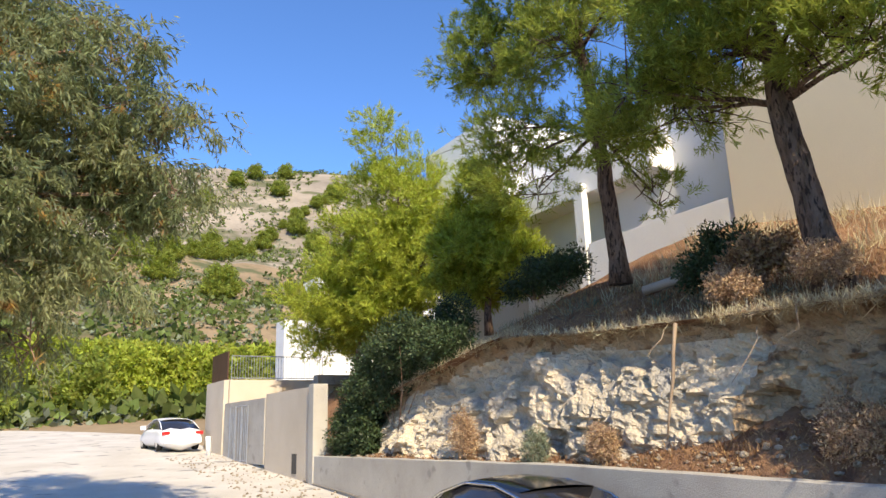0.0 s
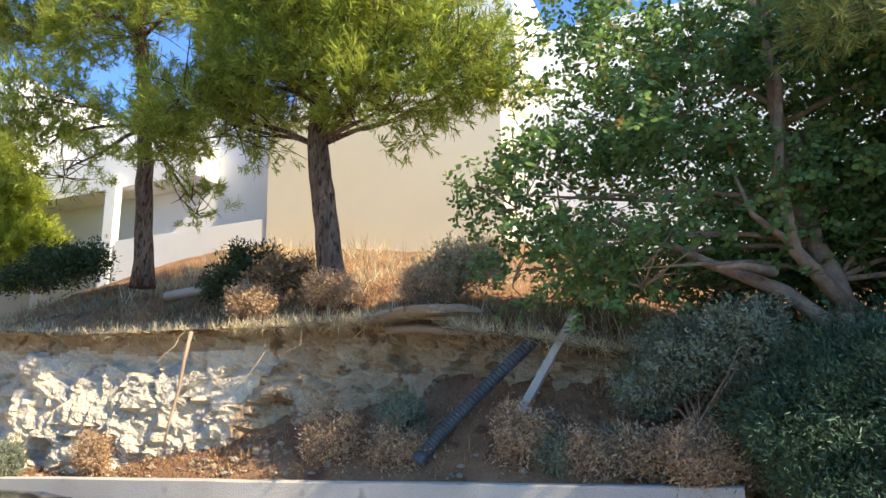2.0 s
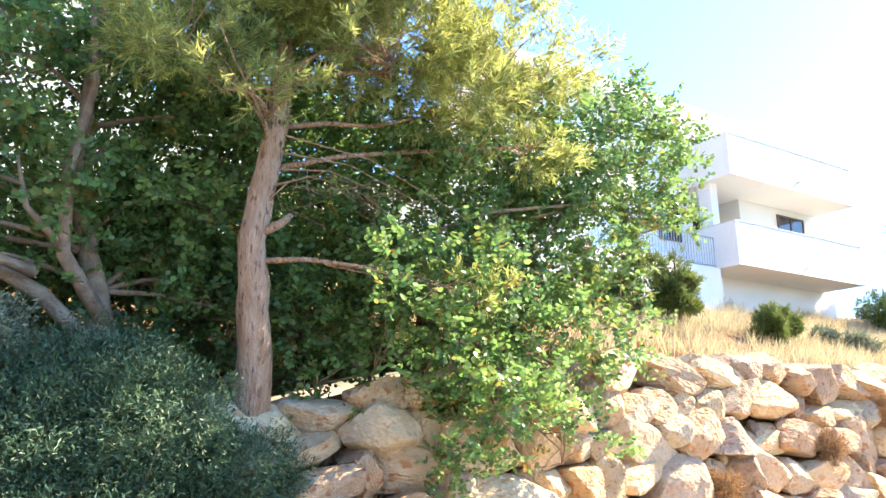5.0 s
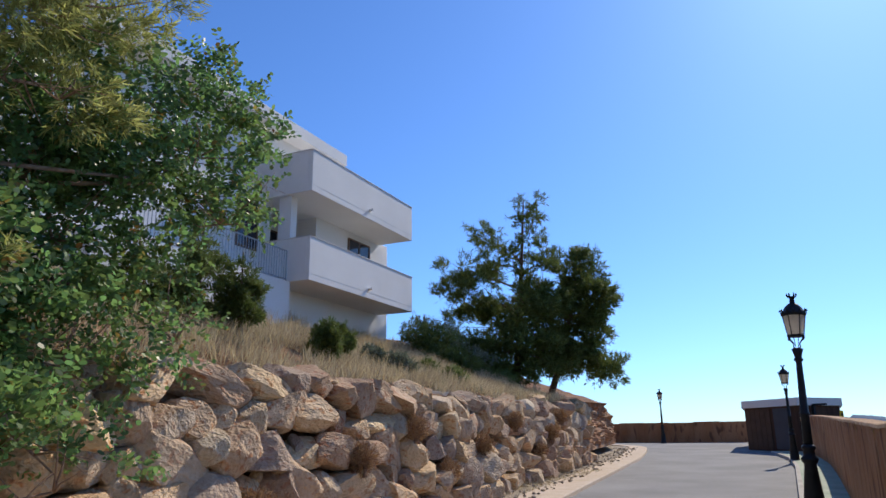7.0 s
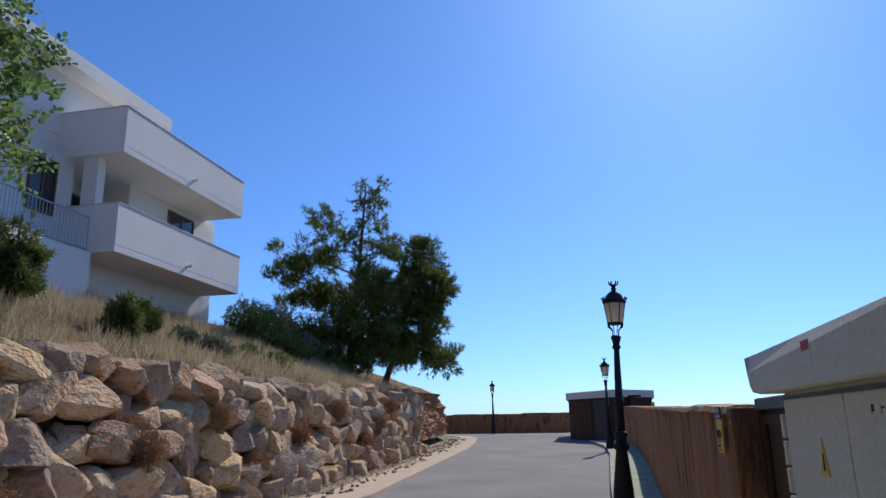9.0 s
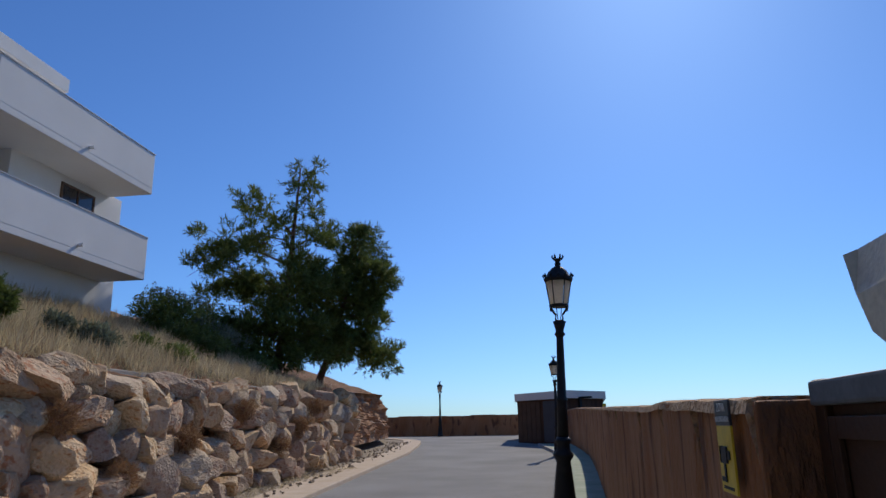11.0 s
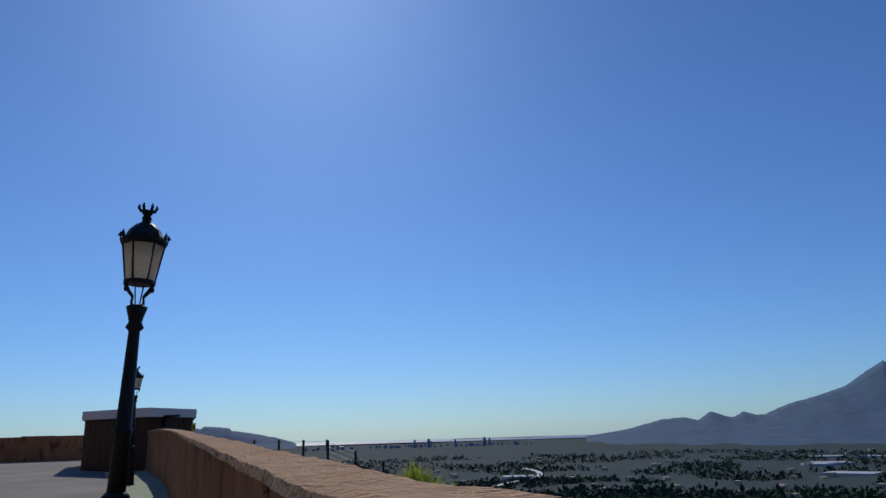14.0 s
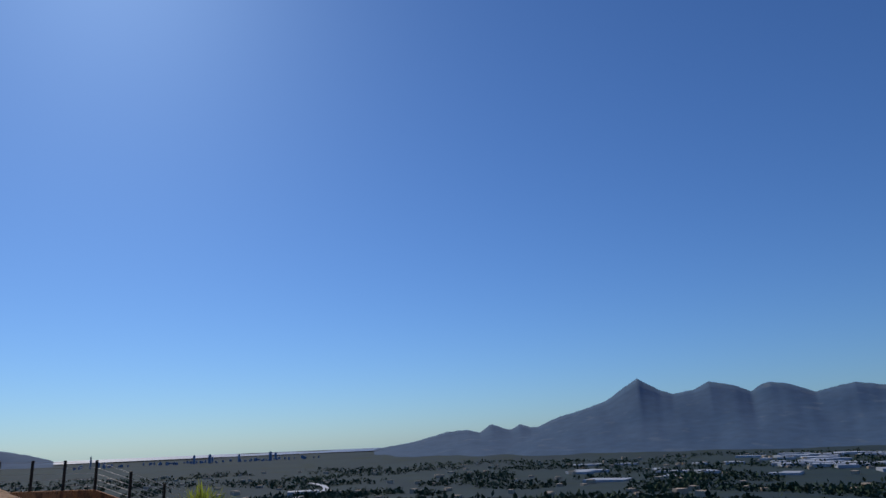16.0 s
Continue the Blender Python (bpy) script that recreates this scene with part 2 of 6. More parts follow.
M = dict(
    asphalt=mat("asphalt", (0.19, 0.185, 0.178), (0.27, 0.262, 0.25), 0.35, 0.9, 0.5, 90, c=(0.27, 0.26, 0.24), spots=0.62),
    dusty=mat("dusty asphalt", (0.48, 0.44, 0.38), (0.60, 0.56, 0.50), 0.5, 0.95, 0.5, 60, c=(0.25, 0.24, 0.22), spots=0.6),
    soil=mat("soil", (0.19, 0.095, 0.05), (0.32, 0.18, 0.10), 1.6, 0.98, 0.9, 30, c=(0.15, 0.07, 0.04), spots=0.6),
    rubble=mat("rubble", (0.33, 0.27, 0.2), (0.45, 0.37, 0.28), 3, 0.98, 0.9, 40, c=(0.2, 0.15, 0.1), spots=0.58),
    rock=mat("rock", (0.46, 0.40, 0.31), (0.64, 0.53, 0.39), 0.8, 0.92, 0.9, 22, c=(0.33, 0.31, 0.28), spots=0.58),
    bank=mat("ochre earth bank", (0.36, 0.24, 0.14), (0.52, 0.39, 0.25), 1.3, 0.97, 0.9, 26, c=(0.24, 0.14, 0.08), spots=0.57),
    boulder=mat("boulder stone", (0.52, 0.34, 0.19), (0.64, 0.47, 0.31), 2.6, 0.9, 1.0, 14, c=(0.46, 0.22, 0.10), spots=0.56, piece=0.25, grey=0.6),
    earth_cut=mat("orange earth cut", (0.34, 0.16, 0.08), (0.42, 0.26, 0.15), 0.9, 0.95, 0.8, 18, c=(0.3, 0.25, 0.2), spots=0.58),
    concrete=mat("concrete", (0.36, 0.33, 0.29), (0.45, 0.42, 0.37), 1.1, 0.9, 0.4, 50, c=(0.28, 0.26, 0.23), spots=0.62),
    render_wall=mat("beige rendered wall", (0.52, 0.44, 0.34), (0.58, 0.5, 0.4), 0.8, 0.9, 0.25, 70),
    white=mat("white render", (0.78, 0.77, 0.75), (0.83, 0.82, 0.80), 0.7, 0.85, 0.15, 60),
    whitegrey=mat("weathered white render", (0.66, 0.66, 0.66), (0.76, 0.75, 0.73), 0.6, 0.85, 0.15, 60),
    orange=mat("orange stamped concrete", (0.38, 0.155, 0.06), (0.50, 0.25, 0.12), 1.1, 0.85, 0.9, 26, c=(0.2, 0.09, 0.045), spots=0.57, stretch=(1, 1.6, 0.35)),
    # lighter than the wall panels: the sunlit look is in the colour
    orange_top=mat("orange rough top in sunlit tone", (0.50, 0.30, 0.16), (0.62, 0.41, 0.26), 3, 0.92, 1.0, 30, c=(0.42, 0.24, 0.14), spots=0.6),
    kerb=mat("pale kerb", (0.52, 0.40, 0.28), (0.58, 0.47, 0.36), 2, 0.9, 0.4, 50),
    green_walk=mat("green stamped pavement", (0.24, 0.30, 0.22), (0.33, 0.38, 0.29), 1.2, 0.85, 0.5, 40, c=(0.4, 0.39, 0.32), spots=0.6),
    iron=mat("black cast iron", (0.008, 0.008, 0.01), (0.016, 0.016, 0.018), 6, 0.5, 0.2, 60, spec=0.3),
    dark_wood=mat("dark brown boards", (0.05, 0.022, 0.012), (0.09, 0.045, 0.025), 1.2, 0.75, 0.3, 40, stretch=(4, 4, 0.4)),
    brown_gate=mat("brown painted steel", (0.06, 0.028, 0.016), (0.085, 0.042, 0.026), 2, 0.55, 0.1, 40),
    steel=mat("galvanised steel", (0.35, 0.36, 0.38), (0.45, 0.46, 0.48), 5, 0.45, 0.1, 50, metal=0.6),
    rail=mat("dull grey metal", (0.12, 0.125, 0.135), (0.17, 0.175, 0.185), 5, 0.65, 0.1, 50),
    tan_scrub=mat("bleached dead scrub", (0.40, 0.26, 0.15), (0.54, 0.38, 0.25), 1.5, 0.95, 0, 8, island=0.4, sub=0.3),
    box=mat("beige utility plastic", (0.72, 0.66, 0.52), (0.76, 0.70, 0.56), 1.5, 0.6, 0.1, 60),
    blue_panel=mat("dark blue panel", (0.035, 0.05, 0.075), (0.05, 0.07, 0.095), 1.0, 0.4, 0.05, 30),
    yellow=mat("yellow sign", (0.75, 0.52, 0.03), (0.78, 0.56, 0.05), 3, 0.5, 0.05, 30),
    dark_sign=mat("dark grey sign", (0.035, 0.035, 0.038), (0.05, 0.05, 0.052), 3, 0.5, 0.05, 30),
    ink=mat("white print", (0.7, 0.7, 0.68), (0.75, 0.75, 0.73), 3, 0.6, 0.0, 30),
    red_ink=mat("red print", (0.5, 0.06, 0.06), (0.56, 0.09, 0.08), 5, 0.6, 0.0, 30),
    black_ink=mat("black print", (0.02, 0.02, 0.02), (0.03, 0.03, 0.03), 5, 0.6, 0.0, 30),
    frost=mat("opal lantern pane", (0.86, 0.82, 0.76), (0.9, 0.86, 0.8), 4, 0.5, 0.05, 30, sub=0.85),
    bark_pine=mat("pine bark", (0.12, 0.075, 0.05), (0.24, 0.16, 0.12), 9, 0.95, 1.0, 35, c=(0.05, 0.03, 0.022), spots=0.53, stretch=(1, 1, 0.3)),
    bark_red=mat("reddish pine bark", (0.36, 0.195, 0.125), (0.50, 0.33, 0.235), 10, 0.95, 1.0, 35, c=(0.2, 0.11, 0.08), spots=0.58, stretch=(1, 1, 0.3)),
    bark_grey=mat("grey brown bark", (0.23, 0.14, 0.095), (0.36, 0.24, 0.165), 8, 0.95, 0.7, 35, stretch=(1, 1, 1)),
    needle_grey=mat("greyish pine needles", (0.25, 0.275, 0.09), (0.45, 0.46, 0.16), 1.8, 0.6, 0, 8, island=0.35, sub=0.6),
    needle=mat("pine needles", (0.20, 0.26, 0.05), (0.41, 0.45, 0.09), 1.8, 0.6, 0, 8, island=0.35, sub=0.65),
    # brighter copy of the needles, sunlight put into the colour
    needle_lit=mat("yellow green needles in sunlit tone", (0.3, 0.36, 0.045), (0.46, 0.5, 0.08), 1.8, 0.6, 0, 8, island=0.3, sub=0.5),
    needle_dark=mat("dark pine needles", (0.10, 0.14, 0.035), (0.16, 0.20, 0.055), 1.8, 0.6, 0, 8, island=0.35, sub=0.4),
    carob=mat("carob leaves", (0.10, 0.205, 0.08), (0.2, 0.3, 0.085), 1.6, 0.4, 0, 8, c=(0.34, 0.20, 0.05), spots=0.61, island=0.4, sub=0.58, spec=0.5),
    lentisk=mat("dark evergreen leaves", (0.042, 0.088, 0.052), (0.075, 0.13, 0.068), 1.2, 0.5, 0, 8, island=0.4, sub=0.2),
    bush_dark=mat("blackish green leaves", (0.035, 0.06, 0.025), (0.07, 0.10, 0.04), 1.6, 0.5, 0, 8, island=0.4, sub=0.25),
    # white wall in shade: the warm ground bounce is painted in as cream
    cream=mat("rendered wall with warm bounce tint", (0.74, 0.65, 0.50), (0.79, 0.70, 0.55), 0.5, 0.9, 0.2, 60),
    eucalypt=mat("eucalyptus leaves", (0.2, 0.24, 0.11), (0.34, 0.35, 0.18), 0.8, 0.55, 0, 8, c=(0.42, 0.24, 0.08), spots=0.6, island=0.4, sub=0.6),
    dry=mat("dry straw grass", (0.46, 0.38, 0.24), (0.57, 0.49, 0.33), 0.8, 0.9, 0, 8, island=0.35, sub=0.3),
    brown_scrub=mat("dead brown scrub", (0.27, 0.15, 0.075), (0.38, 0.24, 0.13), 1.5, 0.95, 0, 8, island=0.4, sub=0.2),
    grey_scrub=mat("grey green scrub", (0.16, 0.19, 0.13), (0.23, 0.25, 0.17), 1.5, 0.9, 0, 8, island=0.35, sub=0.2),
    hill=mat("dry hillside", (0.18, 0.13, 0.075), (0.33, 0.245, 0.155), 0.03, 0.98, 0.8, 0.9, c=(0.10, 0.105, 0.05), spots=0.5),
    crag=mat("grey crag", (0.20, 0.17, 0.135), (0.34, 0.29, 0.235), 0.03, 0.98, 0.9, 0.5, c=(0.11, 0.11, 0.06), spots=0.53, stretch=(1, 1, 2.5)),
    glass_dark=mat("dark window pane", (0.02, 0.02, 0.025), (0.03, 0.03, 0.035), 2, 0.12, 0, 10, spec=0.6),
    frame_brown=mat("brown window frame", (0.13, 0.07, 0.04), (0.17, 0.1, 0.06), 4, 0.5, 0.1, 40),
    car_black=mat("black car paint", (0.006, 0.007, 0.009), (0.008, 0.009, 0.011), 2, 0.12, 0, 40, spec=0.8),
    car_white=mat("white car paint", (0.75, 0.76, 0.78), (0.8, 0.8, 0.82), 2, 0.2, 0, 40, spec=0.6),
    rubber=mat("black rubber", (0.015, 0.015, 0.015), (0.025, 0.025, 0.025), 6, 0.8, 0.1, 60),
    tail=mat("red lamp glass", (0.5, 0.02, 0.02), (0.55, 0.03, 0.03), 4, 0.2, 0, 40, spec=0.6),
    chrome=mat("bright metal", (0.7, 0.7, 0.7), (0.75, 0.75, 0.75), 4, 0.2, 0, 40, metal=1.0),
    pipe=mat("grey corrugated pipe", (0.045, 0.055, 0.06), (0.07, 0.085, 0.09), 3, 0.5, 0.1, 40),
    timber=mat("weathered timber", (0.34, 0.32, 0.28), (0.44, 0.41, 0.36), 3, 0.9, 0.4, 40, stretch=(4, 4, 0.3)),
    root=mat("dry root", (0.22, 0.16, 0.11), (0.32, 0.24, 0.17), 5, 0.95, 0.5, 40),
    # the blue cast of distant haze is put into the valley colour
    valley=mat("haze-tinted valley land", (0.012, 0.034, 0.044), (0.022, 0.05, 0.052), 0.004, 0.98, 0, 0.05, c=(0.02, 0.042, 0.032), spots=0.55),
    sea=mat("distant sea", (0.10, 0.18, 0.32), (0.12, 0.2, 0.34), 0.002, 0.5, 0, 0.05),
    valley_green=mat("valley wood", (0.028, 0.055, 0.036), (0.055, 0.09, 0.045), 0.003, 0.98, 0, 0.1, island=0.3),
    # aerial haze is painted into the blue base colour of the mountains
    far_hazy_rock=mat("haze-tinted far mountain", (0.055, 0.115, 0.195), (0.075, 0.135, 0.215), 0.004, 0.98, 0, 0.02, c=(0.10, 0.155, 0.22), spots=0.6, stretch=(1, 1, 1)),
    # towers carry the haze as a pale blue base colour
    far_hazy_town=mat("haze-tinted far towers", (0.17, 0.24, 0.36), (0.2, 0.28, 0.40), 0.02, 0.98, 0, 0.1),
    greenhouse=mat("greenhouse sheeting", (0.46, 0.49, 0.53), (0.56, 0.59, 0.62), 0.02, 0.6, 0, 0.1),
)

# ---- building helpers ----


def part(name, bm, material, parent=None, label="", smooth=False):
    me = bpy.data.meshes.new(name)
    if smooth:
        for f in bm.faces:
            f.smooth = True
    bm.to_mesh(me)
    bm.free()
    me.materials.append(material)
    ob = new(name, me)
    if parent:
        ob.parent = parent
    if label:
        ob["label"] = label
    return ob


def thing(name, label, category, at=(0, 0, 0), rz=0.0, group="", kind=""):
    ob = new(name)
    ob.matrix_world = pose(*at, 0, 0, rz)
    return tagged(ob, label, category, group, kind)


def box(lo, hi, bm=None, bevel=0.0, m=None):
    """A box between two corners, its edges rounded by bevel."""
    bm = bm or bmesh.new()
    vs = bmesh.ops.create_cube(bm, size=1)["verts"]
    for v in vs:
        v.co = Vector([lo[i] + (v.co[i] + 0.5) * (hi[i] - lo[i]) for i in range(3)])
    if bevel:
        es = {e for v in vs for e in v.link_edges}
        res = bmesh.ops.bevel(bm, geom=list(es), offset=bevel, segments=2, affect="EDGES", profile=0.6)
        vs = list({v for f in res["faces"] for v in f.verts} | {v for v in vs if v.is_valid})
    if m:
        bmesh.ops.transform(bm, matrix=m, verts=vs)
    return bm


def prism(poly, z0, z1, bm=None):
    """An upright prism on a plan polygon."""
    bm = bm or bmesh.new()
    lo = [bm.verts.new((x, y, z0)) for x, y in poly]
    hi = [bm.verts.new((x, y, z1)) for x, y in poly]
    k = len(poly)
    fs = [bm.faces.new(lo), bm.faces.new(hi)]
    fs += [bm.faces.new((lo[i], lo[(i + 1) % k], hi[(i + 1) % k], hi[i])) for i in range(k)]
    bmesh.ops.recalc_face_normals(bm, faces=fs)
    return bm


def lathe(profile, seg=20, bm=None, m=None):
    """A turned body from (radius, height) pairs."""
    bm = bm or bmesh.new()
    rings = [[bm.verts.new((r * math.cos(a), r * math.sin(a), z)) for a in [2 * math.pi * i / seg for i in range(seg)]] for r, z in profile]
    fs = []
    for p, q in zip(rings, rings[1:]):
        fs += [bm.faces.new((p[i], p[(i + 1) % seg], q[(i + 1) % seg], q[i])) for i in range(seg)]
    fs += [bm.faces.new(rings[0][::-1]), bm.faces.new(rings[-1])]
    if m:
        bmesh.ops.transform(bm, matrix=m, verts=[v for r in rings for v in r])
    return bm


def tube(points, radii, seg=8, bm=None, wobble=0.0, rng=None):
    """A tapered tube along points."""
    bm = bm or bmesh.new()
    pts = [Vector(p) for p in points]
    prev = None
    last = None
    for i, p in enumerate(pts):
        d = (pts[min(i + 1, len(pts) - 1)] - pts[max(i - 1, 0)]).normalized()
        side = d.orthogonal().normalized() if last is None else (last - d * last.dot(d)).normalized()
        last = side
        up = d.cross(side)
        ring = []
        for k in range(seg):
            a = 2 * math.pi * k / seg
            r = radii[i] * (1 + (rng.uniform(-wobble, wobble) if rng else 0))
            ring.append(bm.verts.new(p + side * (r * math.cos(a)) + up * (r * math.sin(a))))
        if prev:
            for k in range(seg):
                bm.faces.new((prev[k], prev[(k + 1) % seg], ring[(k + 1) % seg], ring[k]))
        else:
            bm.faces.new(ring[::-1])
        prev = ring
    bm.faces.new(prev)
    return bm


def sheet(name, xs, ys, fz, material, fx=None):
    """A grid surface z = fz(x, y)."""
    nx, ny = len(xs), len(ys)
    vs = [(x, y, fz(x, y)) for y in ys for x in xs]
    if fx:
        vs = [fx(*v) for v in vs]
    fs = [(j * nx + i, j * nx + i + 1, (j + 1) * nx + i + 1, (j + 1) * nx + i) for j in range(ny - 1) for i in range(nx - 1)]
    me = bpy.data.meshes.new(name)
    me.from_pydata(vs, [], fs)
    me.materials.append(material)
    me.polygons.foreach_set("use_smooth", [True] * len(fs))
    return new(name, me)


def quads(name, v, material, parent=None, kind=""):
    """One mesh of loose flat leaves from an (n, corners, 3) array."""
    n, k = v.shape[:2]
    me = bpy.data.meshes.new(name)
    me.vertices.add(k * n)
    me.vertices.foreach_set("co", v.reshape(-1).astype(np.float32))
    me.loops.add(k * n)
    me.loops.foreach_set("vertex_index", np.arange(k * n, dtype=np.int32))
    me.polygons.add(n)
    me.polygons.foreach_set("loop_start", np.arange(0, k * n, k, dtype=np.int32))
    me.update(calc_edges=True)
    me.materials.append(material)
    ob = new(name, me)
    if parent:
        ob.parent = parent
    return tagged(ob, kind=kind)


def unit(v):
    return v / (np.linalg.norm(v, axis=-1, keepdims=True) + 1e-9)


def leaves(rng, pos, direction, length, width, spread=0.6, oval=False):
    """Leaves rooted at pos, pointing along direction with a random spread; oval ones have six corners."""
    n = len(pos)
    o = unit(direction)
    d = unit(o * 0.6 + rng.normal(0, spread, (n, 3)))
    s = unit(np.cross(d, o + rng.normal(0, 0.45, (n, 3))))
    L = (length * rng.uniform(0.6, 1.3, n))[:, None]
    W = (width * rng.uniform(0.7, 1.3, n))[:, None] / 2
    if oval:
        return np.stack([pos, pos + d * L * 0.3 + s * W, pos + d * L * 0.75 + s * W * 0.9, pos + d * L, pos + d * L * 0.75 - s * W * 0.9, pos + d * L * 0.3 - s * W], axis=1)
    mid = pos + d * L * 0.45
    return np.stack([pos, mid + s * W, pos + d * L, mid - s * W], axis=1)


def sprays(rng, pos, direction, length, width, pairs=5):
    """Pinnate sprays: pairs of oval leaflets along a stalk that starts at pos."""
    n = len(pos)
    d = unit(unit(direction) * 0.7 + rng.normal(0, 0.5, (n, 3)))
    s = unit(np.cross(d, np.array((0, 0, 1.0)) + rng.normal(0, 0.45, (n, 3))))
    up = np.cross(s, d)
    got = []
    for j in range(pairs):
        root = pos + d * (length * 0.75 * (j + 0.6))
        for k in (-1, 1):
            way = unit(s * k + d * 0.45 + up * rng.uniform(-0.25, 0.25, (n, 1)))
            got.append(leaves(rng, root, way, length, width, 0.12, True))
    return np.concatenate(got)


def in_lobe(rng, lobe, n, shell=0.55):
    """Points in an ellipsoid, drawn towards its skin, with the way outwards."""
    c, r = np.array(lobe[:3]), np.array(lobe[3:6])
    d = unit(rng.normal(0, 1, (n, 3)))
    k = rng.uniform(shell ** 3, 1.0, n) ** (1 / 3)
    k *= 1 + 0.22 * np.sin(d[:, 0] * 5 + c[0] * 3) * np.cos(d[:, 2] * 6 + c[1] * 2)
    return c + d * r * k[:, None], unit(d * (1 / r))


def pads_of(rng, lobes, count, shell, size=0.36):
    """Foliage pads: smaller clumps spread over the lobes, each with its radius and the way outwards."""
    vols = np.array([l[3] * l[4] * l[5] for l in lobes]) ** 0.6
    got = []
    for lobe, share in zip(lobes, vols / vols.sum()):
        k = max(3, int(count * share))
        p, d = in_lobe(rng, lobe, k, shell)
        r = min(1.8 * size, size * (lobe[3] * lobe[4] * lobe[5]) ** (1 / 3)) * rng.uniform(0.65, 1.3, k)
        got.append(np.concatenate([p, d, r[:, None]], 1))
    return np.concatenate(got)


def pad_crown(rng, pads, clusters, per, length, width, spread, droop=0.0, kind="needle"):
    """A crown of tufts gathered in pads, with gaps between the pads."""
    w = pads[:, 6] ** 2
    pick = rng.choice(len(pads), clusters, p=w / w.sum())
    c, d, r = pads[pick, :3], pads[pick, 3:6], pads[pick, 6:]
    q = unit(rng.normal(0, 1, (clusters, 3))) * rng.uniform(0.1, 1.0, (clusters, 1)) ** 0.6
    p = c + q * r * np.array((1, 1, 0.6))
    way = unit(q * 0.8 + d * 0.5 + np.array((0, 0, 0.45 - 1.4 * droop)))
    if kind == "spray":
        k = max(1, per // 10)
        return sprays(rng, np.repeat(p, k, 0) + rng.normal(0, 0.03, (clusters * k, 3)), np.repeat(way, k, 0), length, width)
    t = np.tile(np.linspace(0, 1, per), clusters)[:, None]
    root = np.repeat(p, per, 0) + np.repeat(way, per, 0) * t * length * (1.1 if kind == "needle" else 2.2) + rng.normal(0, length * 0.12, (clusters * per, 3))
    return leaves(rng, root, np.repeat(way, per, 0) - np.array((0, 0, droop)), length, width, spread)


def crown(rng, lobes, clusters, per, length, width, spread, tuft, droop=0.0, shell=0.5):
    """A crown of leaf clusters over several lobes."""
    vols = np.array([l[3] * l[4] * l[5] for l in lobes]) ** 0.7
    got = []
    for lobe, share in zip(lobes, vols / vols.sum()):
        k = max(4, int(clusters * share))
        p, d = in_lobe(rng, lobe, k, shell)
        d = d + np.array((0, 0, 0.35 - droop))
        pos = np.repeat(p, per, 0) + rng.normal(0, tuft, (k * per, 3))
        got.append(leaves(rng, pos, np.repeat(unit(d), per, 0) - np.array((0, 0, droop)), length, width, spread))
    return np.concatenate(got)


